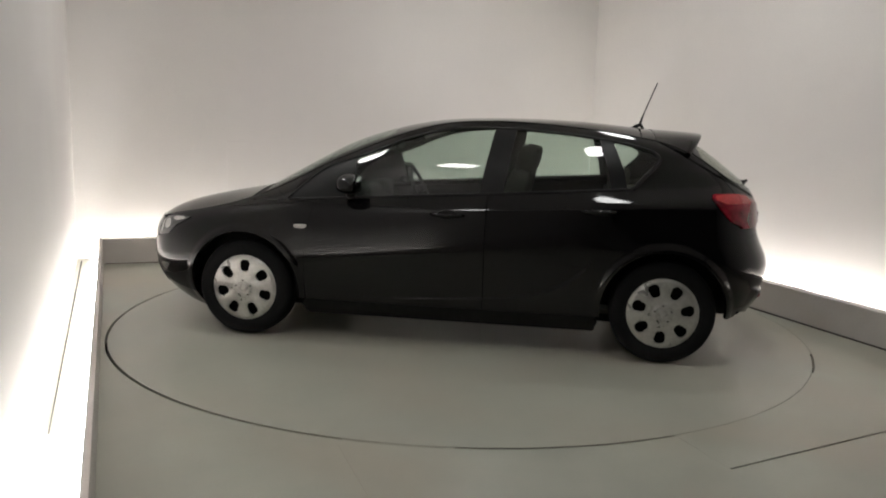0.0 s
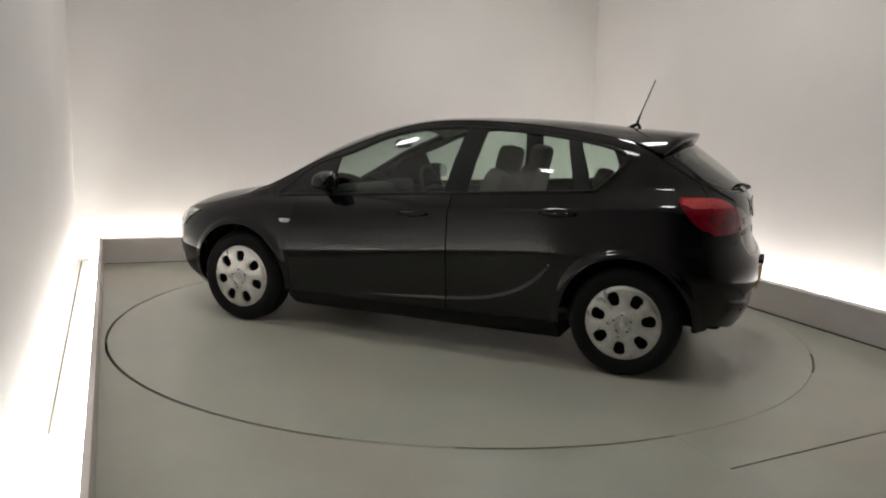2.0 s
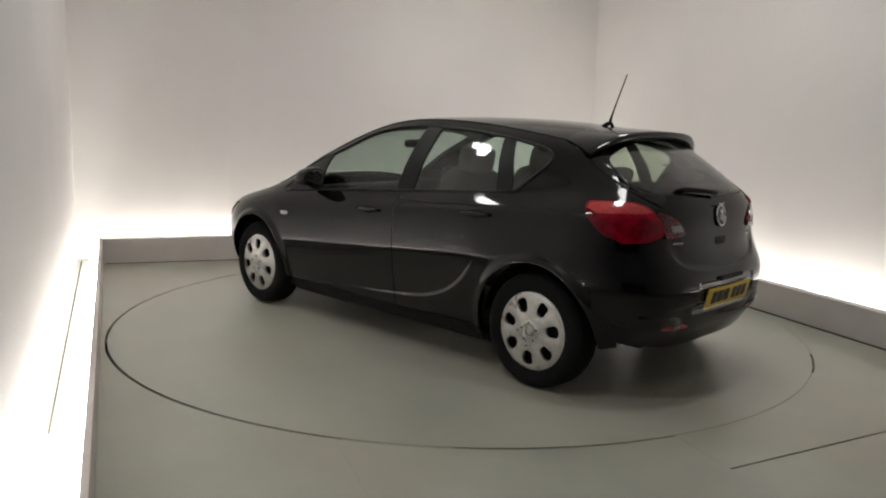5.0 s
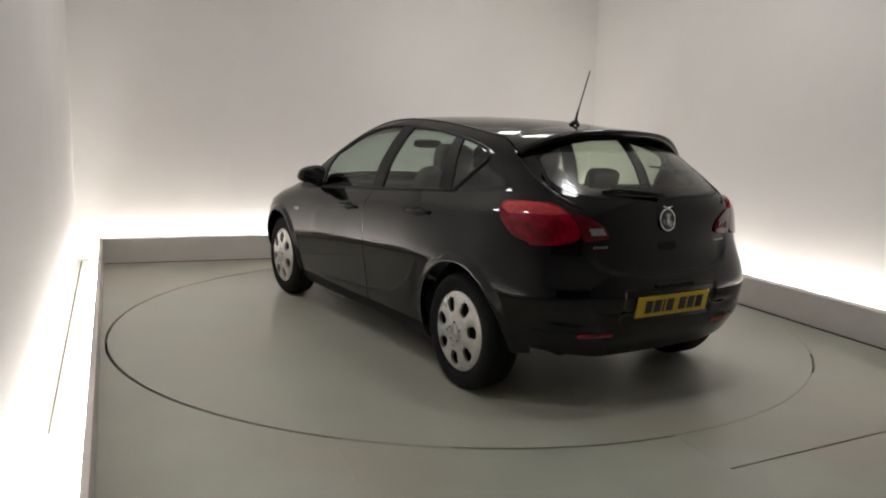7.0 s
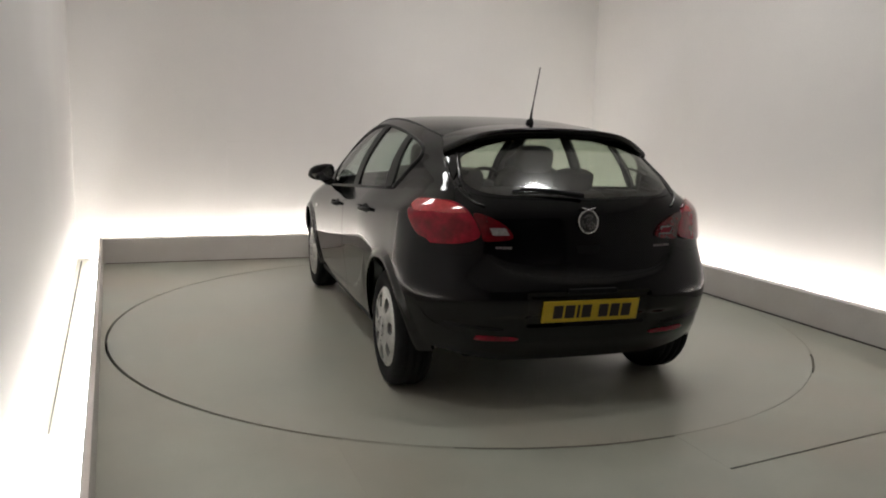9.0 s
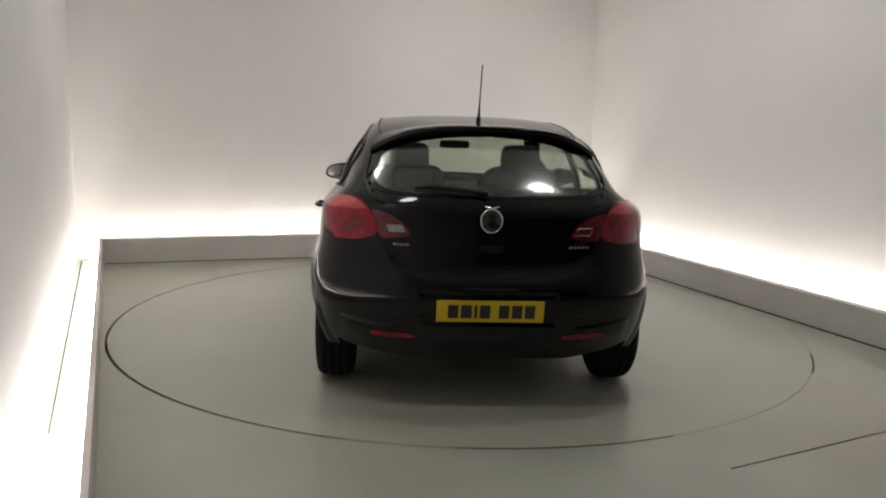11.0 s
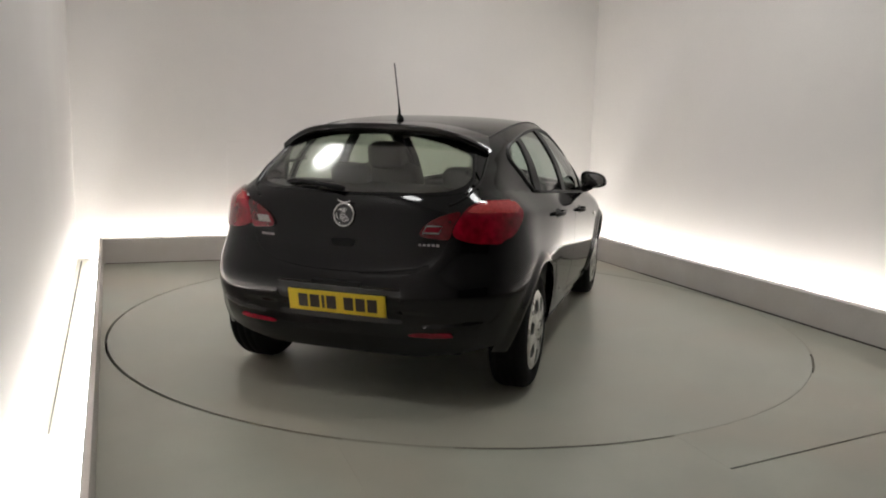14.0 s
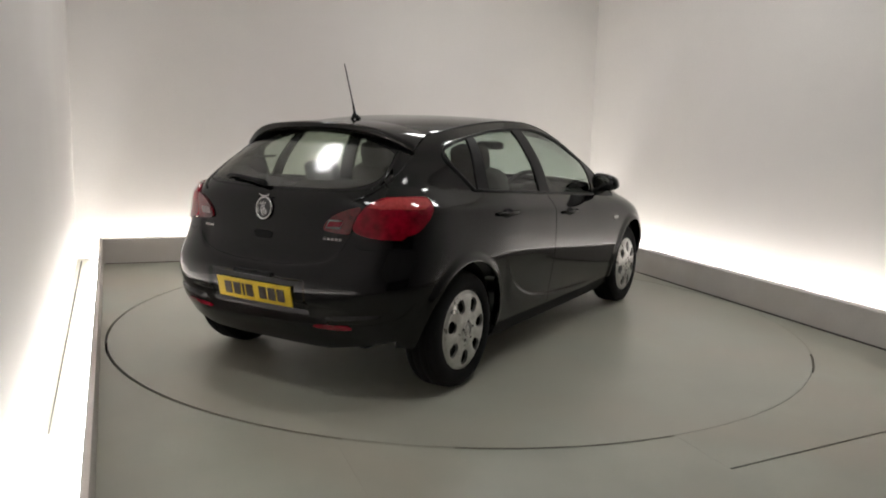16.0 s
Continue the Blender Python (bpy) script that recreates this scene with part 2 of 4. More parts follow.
def build_turntable():
    root = tagged(new("turntable"), "round grey painted turntable flush with the floor", "turntable")
    bm = bmesh.new()
    r = RING - 0.006
    prism(bm, [(r * math.cos(i * math.pi / 120), r * math.sin(i * math.pi / 120)) for i in range(240)], -0.06, 0.0)
    part("disc", bm, DISC, root)
    bm = bmesh.new()
    lathe(bm, [(0.35, -0.10), (0.35, -0.06)], 32, "z")
    part("hub", bm, PIT, root)
    return root


build_room()
build_tubes()
build_lamps()
turntable = build_turntable()


# ---- the car: every panel is cut out of smooth analytic surfaces ----
PAINT = material("black_paint", (0.0035, 0.0033, 0.0036), 0.4, spec=0.0, coat=0.85)
PAINT.node_tree.nodes["Principled BSDF"].inputs["Coat IOR"].default_value = 1.47
PAINT.node_tree.nodes["Principled BSDF"].inputs["Coat Roughness"].default_value = 0.075
BLACK_TRIM = material("black_trim", (0.009, 0.009, 0.009), 0.42, grain=0.1, grain_scale=200, spec=0.22)
BLACK_PLASTIC = material("black_plastic", (0.010, 0.010, 0.010), 0.6, grain=0.15, grain_scale=300, bump=0.1, spec=0.15)
RUBBER = material("tyre_rubber", (0.009, 0.009, 0.0095), 0.85, grain=0.2, grain_scale=120, stain=0.15, stain_scale=6, bump=0.15, spec=0.2)
SILVER = material("silver_plastic", (0.56, 0.56, 0.54), 0.30, metal=0.6, grain=0.12, grain_scale=60, stain=0.2, stain_scale=14, bump=0.15)
CHROME = material("chrome", (0.72, 0.72, 0.72), 0.12, metal=1.0)
MIRROR = material("mirror_silver", (0.45, 0.45, 0.47), 0.03, metal=1.0)
STEEL = material("dull_steel", (0.10, 0.10, 0.10), 0.5, metal=0.8, grain=0.2)
LENS_RED = material("red_lens", (0.30, 0.002, 0.017), 0.07, grain=0.4, grain_scale=26, stain=0.45, stain_scale=9, coat=0.6, spec=0.3, bump=0.1)
LENS_BRIGHT = material("bright_red_lens", (0.50, 0.028, 0.034), 0.12, grain=0.25, grain_scale=60, coat=1.0, bump=0.3)
LENS_DARK = material("dark_red_lens", (0.13, 0.003, 0.008), 0.07, grain=0.4, grain_scale=40, coat=1.0, bump=0.2)
LENS_WHITE = material("white_lens", (0.55, 0.52, 0.50), 0.2, grain=0.2, grain_scale=90, coat=1.0, bump=0.3)
LENS_GREY = material("grey_lens", (0.30, 0.27, 0.27), 0.25, grain=0.3, grain_scale=90, coat=1.0, bump=0.3)
HEAD = material("head_lamp_inside", (0.13, 0.13, 0.135), 0.16, metal=0.6, grain=0.6, grain_scale=25, coat=1.0, bump=0.4)
PLATE = material("yellow_plate", (0.70, 0.49, 0.02), 0.4, grain=0.04, grain_scale=80)
INK = material("plate_ink", (0.025, 0.014, 0.010), 0.5)
CLOTH = material("seat_cloth", (0.085, 0.077, 0.066), 0.85, grain=0.25, grain_scale=250, stain=0.1, stain_scale=4, bump=0.2)
LINING = material("grey_lining", (0.30, 0.29, 0.27), 0.85, grain=0.06, grain_scale=150)
GLASS = glassy("tinted_glass", (0.66, 0.745, 0.695), 0.05)
REAR_GLASS = glassy("rear_glass", (0.68, 0.72, 0.61), 0.15, 0.072)


def spline(table):
    """A smooth curve through (x, y) pairs that never overshoots."""
    xs, ys = (np.array(c, float) for c in zip(*sorted(table)))
    h = np.diff(xs)
    s = np.diff(ys) / h
    m = np.zeros(len(xs))
    m[0], m[-1] = s[0], s[-1]
    for i in range(1, len(xs) - 1):
        if s[i - 1] * s[i] > 0:
            w1, w2 = 2 * h[i] + h[i - 1], h[i] + 2 * h[i - 1]
            m[i] = (w1 + w2) / (w1 / s[i - 1] + w2 / s[i])

    def f(x):
        x = np.asarray(x, float)
        i = np.clip(np.searchsorted(xs, x) - 1, 0, len(h) - 1)
        t = (x - xs[i]) / h[i]
        inner = ys[i] * (1 + 2 * t) * (1 - t) ** 2 + m[i] * h[i] * t * (1 - t) ** 2 + ys[i + 1] * t * t * (3 - 2 * t) + m[i + 1] * h[i] * t * t * (t - 1)
        return np.where(x < xs[0], ys[0] + m[0] * (x - xs[0]), np.where(x > xs[-1], ys[-1] + m[-1] * (x - xs[-1]), inner))
    return f


def fair(table, soft, pitch):
    """The same curve, faired so that reflections run over it without kinks."""
    f = spline(table)
    x0, x1 = min(q[0] for q in table), max(q[0] for q in table)
    n = max(4, int(round((x1 - x0) / pitch)))
    xs = np.linspace(x0, x1, n + 1)
    k = np.linspace(-3, 3, 61)
    weight = np.exp(-k * k / 2)
    ys = (f(xs[:, None] + k[None] * soft) * weight).sum(1) / weight.sum()
    m = np.gradient(ys, xs)
    h = xs[1] - xs[0]

    def g(x):
        x = np.asarray(x, float)
        i = np.clip(((x - x0) / h).astype(int), 0, n - 1)
        t = (x - xs[i]) / h
        inner = ys[i] * (1 + 2 * t) * (1 - t) ** 2 + m[i] * h * t * (1 - t) ** 2 + ys[i + 1] * t * t * (3 - 2 * t) + m[i + 1] * h * t * t * (t - 1)
        return np.where(x < x0, ys[0] + m[0] * (x - x0), np.where(x > x1, ys[-1] + m[-1] * (x - x1), inner))
    return g


def ease(t):
    t = np.clip(t, 0, 1)
    return t * t * (3 - 2 * t)


# side view: how far the tail and the nose reach at each height
XR = fair([(0.20, -1.88), (0.30, -1.96), (0.42, -2.018), (0.53, -2.043), (0.60, -2.05), (0.66, -2.033), (0.74, -1.993), (0.84, -1.966), (0.95, -1.956), (1.0, -1.948), (1.045, -1.93), (1.1, -1.89), (1.2, -1.80), (1.3, -1.715), (1.4, -1.63), (1.5, -1.55)], 0.03, 0.03)
XF = fair([(0.18, 2.12), (0.25, 2.19), (0.35, 2.25), (0.5, 2.275), (0.62, 2.265), (0.70, 2.235), (0.75, 2.19), (0.8, 2.13), (0.84, 2.03), (0.88, 1.91), (0.92, 1.77),
             (0.96, 1.63), (1.0, 1.52), (1.1, 1.33), (1.2, 1.15), (1.3, 0.95), (1.4, 0.75), (1.5, 0.55)], 0.03, 0.03)
# half width: below the belt by depth, above it by share of the way to the roof rail
W_LOW = fair([(-0.86, 0.745), (-0.79, 0.805), (-0.70, 0.852), (-0.55, 0.885), (-0.47, 0.8965), (-0.395, 0.9055), (-0.365, 0.9085), (-0.335, 0.9085), (-0.27, 0.9068), (-0.18, 0.902), (-0.11, 0.888), (-0.05, 0.862), (0.0, 0.825)], 0.011, 0.01)
W_CREASE = fair([(-0.86, 0.745), (-0.79, 0.805), (-0.70, 0.852), (-0.55, 0.885), (-0.47, 0.8965), (-0.395, 0.9055), (-0.365, 0.9092), (-0.335, 0.9098), (-0.27, 0.9094), (-0.18, 0.908), (-0.108, 0.905), (-0.09, 0.897), (-0.05, 0.868), (0.0, 0.825)], 0.008, 0.008)
W_HIGH = fair([(0.0, 0.825), (0.2, 0.80), (0.4, 0.768), (0.6, 0.718), (0.8, 0.660), (0.9, 0.619), (1.0, 0.563), (1.1, 0.495), (1.3, 0.35)], 0.06, 0.06)
# centre line of bonnet, windscreen, roof and rear window; and the edge where they meet the sides
ZC = fair([(2.28, 0.655), (2.24, 0.70), (2.2, 0.735), (2.1, 0.795), (1.86, 0.867), (1.63, 0.912), (1.4, 0.957), (1.33, 0.98), (1.27, 1.012), (1.14, 1.09), (0.96, 1.192), (0.75, 1.30),
             (0.53, 1.377), (0.32, 1.428), (0.117, 1.46), (-0.09, 1.474), (-0.3, 1.479), (-0.5, 1.479), (-0.7, 1.474), (-0.9, 1.463), (-1.1, 1.446), (-1.28, 1.428), (-1.45, 1.40),
             (-1.53, 1.365), (-1.65, 1.285), (-1.775, 1.19), (-1.90, 1.085), (-1.935, 1.045), (-1.955, 1.0)], 0.035, 0.04)
ZE = fair([(2.25, 0.68), (2.1, 0.725), (1.95, 0.765), (1.7, 0.815), (1.45, 0.875), (1.3, 0.925), (1.2, 0.965), (1.0, 1.065), (0.85, 1.145), (0.6, 1.255), (0.45, 1.317), (0.3, 1.372),
             (0.1, 1.424), (-0.1, 1.447), (-0.3, 1.452), (-0.5, 1.446), (-0.7, 1.432), (-0.9, 1.412), (-1.1, 1.385), (-1.25, 1.36), (-1.38, 1.335), (-1.48, 1.295), (-1.6, 1.215),
             (-1.7, 1.145), (-1.8, 1.08), (-1.88, 1.03), (-1.94, 0.99), (-1.97, 0.97)], 0.035, 0.04)
BLADE = spline([(1.0, 0.29), (0.49, 0.31), (0.0, 0.335), (-0.45, 0.375), (-0.65, 0.43), (-0.79, 0.51), (-0.88, 0.60), (-0.93, 0.68)])
TAIL_L, TAIL_N, NOSE_L, NOSE_N = 0.6, 3.0, 0.95, 2.4
WHEEL_X, WHEEL_Z, ARCH = 1.3425, 0.32, 0.380


def belt(x):
    return 0.985 - 0.068 * np.asarray(x, float)


WAIST = fair([(0.55, 0.0), (0.65, 0.010), (0.80, 0.038), (0.90, 0.050), (0.98, 0.058), (1.04, 0.090), (1.10, 0.115), (1.2, 0.100), (1.3, 0.045), (1.4, 0.0)], 0.018, 0.02)


def breadth(x, z):
    return breadth_plain(x, z) * (1 - WAIST(np.clip(z, 0.55, 1.4)) * ease((-0.75 - np.asarray(x, float)) / 0.75))


def breadth_plain(x, z):
    lift = ease((z - 0.22) / 0.36)
    d = z - (0.985 + (belt(x) - 0.985) * lift)
    rail = np.where(x < -0.3, 1.452 - 0.1 * (x + 0.3) ** 2, 1.452 - 0.06 * (x + 0.3) ** 2)
    low = W_LOW(d) + (W_CREASE(d) - W_LOW(d)) * ease((0.5 - x) / 0.8)
    return np.where(d <= 0, low, W_HIGH(np.clip(d, 0, 1) / np.maximum(rail - belt(x), 0.1)))


def swell(u, n):
    u = np.clip(u, 1e-4, 1)
    return (1 - (1 - u) ** n) ** (1 / n)


def yside(x, z):
    x, z = np.asarray(x, float), np.asarray(z, float)
    y = breadth(x, z) * swell((x - XR(z)) / TAIL_L, TAIL_N) * swell((XF(z) - x) / NOSE_L, NOSE_N)
    for cx in (WHEEL_X, -WHEEL_X):
        r = np.hypot(x - cx, z - WHEEL_Z)
        y = y + 0.018 * ease(1 - (r - ARCH - 0.010) / 0.048) * ease((0.95 - z) / 0.2)
    below = BLADE(np.clip(x, -0.93, 1.0)) - z
    y = y + 0.009 * ease((below + 0.01) / 0.032) * ease((0.20 - below) / 0.14) * ease((x + 0.94) / 0.11) * ease((0.75 - x) / 0.35)
    return y


def side(x, z):
    return np.stack([x, yside(x, z), z], -1)


LIP = spline([(0.0, 0.690), (0.15, 0.692), (0.27, 0.702), (0.38, 0.718), (0.45, 0.745), (0.50, 0.79)])


def hollow(y, z):
    """The tuck under the tailgate lip and the pocket round the plate."""
    a = np.abs(y)
    low = LIP(np.clip(a, 0, 0.5))
    lip = ease((z - low + 0.022) / 0.04) * ease((low + 0.16 - z) / 0.135) * ease((0.54 - a) / 0.12) * 0.013
    pocket = ease((z - 0.445) / 0.03) * ease((0.635 - z) / 0.02) * ease((0.345 - a) / 0.03) * 0.010
    crease = ease((0.53 - z) / 0.04) * ease((z - 0.36) / 0.1) * 0.020 * ease((0.60 - a) / 0.2)
    ledge = 0.455 + 0.12 * (a - 0.45)
    fold = ease((ledge - z) / 0.018) * ease((z - 0.33) / 0.09) * ease((a - 0.40) / 0.10) * ease((0.745 - a) / 0.06) * 0.013
    return lip + pocket + crease - fold


def rear(y, z):
    y, z = np.asarray(y, float), np.asarray(z, float)
    w = breadth(np.full_like(z, -1.85), z)
    f = np.clip(np.abs(y) / w, 0, 0.999)
    return np.stack([XR(z) + TAIL_L * (1 - (1 - f ** TAIL_N) ** (1 / TAIL_N)) + hollow(y, z), y, z], -1)


def nose(y, z):
    y, z = np.asarray(y, float), np.asarray(z, float)
    w = breadth(np.full_like(z, 1.9), z)
    f = np.clip(np.abs(y) / w, 0, 0.999)
    return np.stack([XF(z) - NOSE_L * (1 - (1 - f ** NOSE_N) ** (1 / NOSE_N)), y, z], -1)


def y_edge(x):
    return yside(x, ZE(x))


def top(x, q):
    """Bonnet, screen, roof and rear window; q runs from -1 to 1 across."""
    x, q = np.asarray(x, float), np.asarray(q, float)
    return np.stack([x, q * y_edge(x), ZC(x) - (ZC(x) - ZE(x)) * np.abs(q) ** 2.8], -1)


def split_rear(z):
    return XR(z) + 0.3 * TAIL_L


def split_rear_y(z):
    return swell(0.3, TAIL_N) * breadth(np.full_like(np.asarray(z, float), -1.85), z)


def split_nose(z):
    return XF(z) - 0.22 * NOSE_L


def split_nose_y(z):
    return 0.7145 * breadth(np.full_like(np.asarray(z, float), 1.9), z)


def clip_line(poly, axis, value, above):
    out = []
    n = len(poly)
    for i in range(n):
        a, b = poly[i], poly[(i + 1) % n]
        da, db = a[axis] - value, b[axis] - value
        if not above:
            da, db = -da, -db
        if da >= 0:
            out.append(a)
        if (da > 0 > db) or (da < 0 < db):
            t = da / (da - db)
            c = [a[0] + (b[0] - a[0]) * t, a[1] + (b[1] - a[1]) * t]
            c[axis] = value
            out.append(tuple(c))
    return out


def area(poly):
    return 0.5 * sum(a[0] * b[1] - b[0] * a[1] for a, b in zip(poly, poly[1:] + poly[:1]))


def inset(poly, d):
    """Shrinks an outline, which leaves a gap to the next panel."""
    poly = [tuple(map(float, q)) for q in poly]
    poly = [q for i, q in enumerate(poly) if math.dist(q, poly[i - 1]) > 1e-5]
    if area(poly) < 0:
        poly = poly[::-1]
    out = []
    n = len(poly)
    for i in range(n):
        p0, p1, p2 = poly[i - 1], poly[i], poly[(i + 1) % n]
        a = (Vector(p1) - Vector(p0)).normalized()
        b = (Vector(p2) - Vector(p1)).normalized()
        na, nb = Vector((-a.y, a.x)), Vector((-b.y, b.x))
        m = na + nb
        k = max(m.dot(na), 0.4)
        out.append((p1[0] + m.x * d / k, p1[1] + m.y * d / k))
    return out


def rounded(points, closed=True, steps=6):
    """A smooth outline through a few points."""
    pts = [Vector(q) for q in points]
    n = len(pts)
    out = []
    for i in range(n if closed else n - 1):
        p0 = pts[(i - 1) % n] if closed or i else pts[i]
        p1, p2 = pts[i], pts[(i + 1) % n]
        p3 = pts[(i + 2) % n] if closed or i + 2 < n else p2
        for k in range(steps):
            t = k / steps
            out.append(tuple(0.5 * (2 * p1 + (p2 - p0) * t + (2 * p0 - 5 * p1 + 4 * p2 - p3) * t * t + (3 * p1 - p0 - 3 * p2 + p3) * t ** 3)))
    if not closed:
        out.append(tuple(pts[-1]))
    return out


class Skin:
    """Collects pieces of curved surface with their true normals."""

    def __init__(self):
        self.verts, self.normals, self.faces = [], [], []

    def add(self, poly, surface, step, offset=0.0, gap=0.0, rim=0.012, out=1, mirror=False):
        poly = inset(poly, gap)
        us, vs = [q[0] for q in poly], [q[1] for q in poly]
        u0, u1, v0, v1 = min(us), max(us), min(vs), max(vs)
        nu, nv = max(1, math.ceil((u1 - u0) / step[0])), max(1, math.ceil((v1 - v0) / step[1]))
        keys, pts, faces = {}, [], []

        def index(q):
            k = (round(q[0], 5), round(q[1], 5))
            if k not in keys:
                keys[k] = len(pts)
                pts.append(q)
            return keys[k]

        def loops(ids):
            ids = [k for i, k in enumerate(ids) if k != ids[i - 1]]
            for i in range(len(ids)):
                for j in range(i + 1, len(ids)):
                    if ids[i] == ids[j]:
                        return loops(ids[i:j]) + loops(ids[:i] + ids[j:])
            return [ids] if len(ids) > 2 else []

        for i in range(nu):
            a, b = u0 + (u1 - u0) * i / nu, u0 + (u1 - u0) * (i + 1) / nu
            col = clip_line(clip_line(poly, 0, a, True), 0, b, False) if nu > 1 else poly
            for j in range(nv):
                if len(col) < 3:
                    break
                v = v0 + (v1 - v0) * (j + 1) / nv
                cell = clip_line(col, 1, v, False) if j < nv - 1 else col
                col = clip_line(col, 1, v, True) if j < nv - 1 else []
                if len(cell) > 2:
                    for f in loops([index(q) for q in cell]):
                        if abs(area([pts[k] for k in f])) > 1e-8:
                            faces.append(f)
        U, V = np.array([q[0] for q in pts]), np.array([q[1] for q in pts])
        e = 2e-4
        P = surface(U, V)
        n = np.cross(surface(U + e, V) - surface(U - e, V), surface(U, V + e) - surface(U, V - e)) * out
        n /= np.maximum(np.linalg.norm(n, axis=1), 1e-12)[:, None]
        P = P + n * offset
        edges = {}
        for f in faces:
            for a, b in zip(f, f[1:] + f[:1]):
                edges[(a, b)] = edges.get((a, b), 0) + 1
        border = [(a, b) for a, b in edges if (b, a) not in edges]
        for flip in ((1, -1) if mirror else (1,)):
            m = np.array([1, flip, 1])
            base = len(self.verts)
            self.verts += [tuple(q) for q in P * m]
            self.normals += [tuple(q) for q in n * m]
            turn = (out * flip) < 0
            self.faces += [[base + k for k in (f[::-1] if turn else f)] for f in faces]
            if rim:
                for a, b in border:
                    pa, pb, na, nb = P[a], P[b], n[a], n[b]
                    side_n = np.cross(pb - pa, na)
                    ln = np.linalg.norm(side_n)
                    if ln < 1e-9:
                        continue
                    side_n = side_n / ln * out
                    k = len(self.verts)
                    self.verts += [tuple(q * m) for q in (pa, pb, pb - nb * rim, pa - na * rim)]
                    self.normals += [tuple(side_n * m)] * 4
                    self.faces.append([k + 3, k + 2, k + 1, k] if not turn else [k, k + 1, k + 2, k + 3])
        return self

    def part(self, name, mat, parent, label=""):
        me = bpy.data.meshes.new(name)
        me.from_pydata(self.verts, [], self.faces)
        me.materials.append(mat)
        me.polygons.foreach_set("use_smooth", [True] * len(me.polygons))
        me.normals_split_custom_set_from_vertices(self.normals)
        ob = new(name, me)
        ob.parent = parent
        if label:
            ob["label"] = label
        return ob


def edge_run(x0, x1, k=24):
    """The roof and bonnet edge in side view."""
    return [(x, float(ZE(x))) for x in np.linspace(x0, x1, k)]


def edge_run_rear(x0, x1, k=16):
    return [(float(y_edge(x)), float(ZE(x))) for x in np.linspace(x0, x1, k)]


def arch_run(cx, a0, a1, k=36, r=ARCH):
    return [(cx + r * math.cos(radians(a)), WHEEL_Z + r * math.sin(radians(a))) for a in np.linspace(a0, a1, k)]


def belt_run(x0, x1, k=12, up=0.0):
    return [(x, float(belt(x)) + up) for x in np.linspace(x0, x1, k)]


def tail_run(z0, z1, k=20):
    return [(float(split_rear(z)), z) for z in np.linspace(z0, z1, k)]


def tail_run_y(z0, z1, k=20):
    return [(float(split_rear_y(z)), z) for z in np.linspace(z0, z1, k)]


def nose_run(z0, z1, k=16):
    return [(float(split_nose(z)), z) for z in np.linspace(z0, z1, k)]


def nose_run_y(z0, z1, k=16):
    return [(float(split_nose_y(z)), z) for z in np.linspace(z0, z1, k)]


def both(half):
    """A half outline that starts and ends on the centre line, made whole."""
    return half + [(-y, z) for y, z in half[::-1] if abs(y) > 1e-6]


FINE = (0.016, 0.011)
WIN_UP = rounded([(1.06, 0.918), (0.85, 1.11), (0.6, 1.205), (0.47, 1.257), (0.31, 1.325), (0.11, 1.378), (-0.12, 1.404), (-0.31, 1.406), (-0.49, 1.399), (-0.7, 1.384), (-0.85, 1.367), (-1.02, 1.342), (-1.15, 1.318)], False, 4)
WIN_TAIL = rounded([(-1.15, 1.318), (-1.24, 1.29), (-1.283, 1.248), (-1.26, 1.20), (-1.19, 1.13), (-1.125, 1.063)], False, 4)
DOOR_BACK = rounded([(-1.105, 1.062), (-1.07, 0.96), (-1.0, 0.83), (-0.945, 0.70), (-0.92, 0.58), (-0.915, 0.42), (-0.93, 0.27)], False, 4)
DOOR_FRONT = [(0.87, float(belt(0.87))), (0.90, 0.75), (0.925, 0.55), (0.925, 0.27)]
GATE_LOW = [(0.0, 0.690), (0.15, 0.692), (0.27, 0.702), (0.38, 0.718), (0.45, 0.745), (0.50, 0.79), (0.515, 0.83)]
GATE_SIDE = [(0.54, 0.87), (0.60, 0.93), (0.64, 0.98), (0.648, 1.04), (0.625, 1.10)]


WINDOW_SILL = rounded([(-1.914, 0.0), (-1.91, 0.3), (-1.895, 0.6), (-1.862, 0.83), (-1.80, 0.97), (-1.75, 1.0)], False, 4)


def win_between(x0, x1):
    """The upper window line between two places, from front to back."""
    xs = np.linspace(x0, x1, 14)
    run = sorted(WIN_UP)
    return [(float(x), float(np.interp(x, [q[0] for q in run], [q[1] for q in run]))) for x in xs]


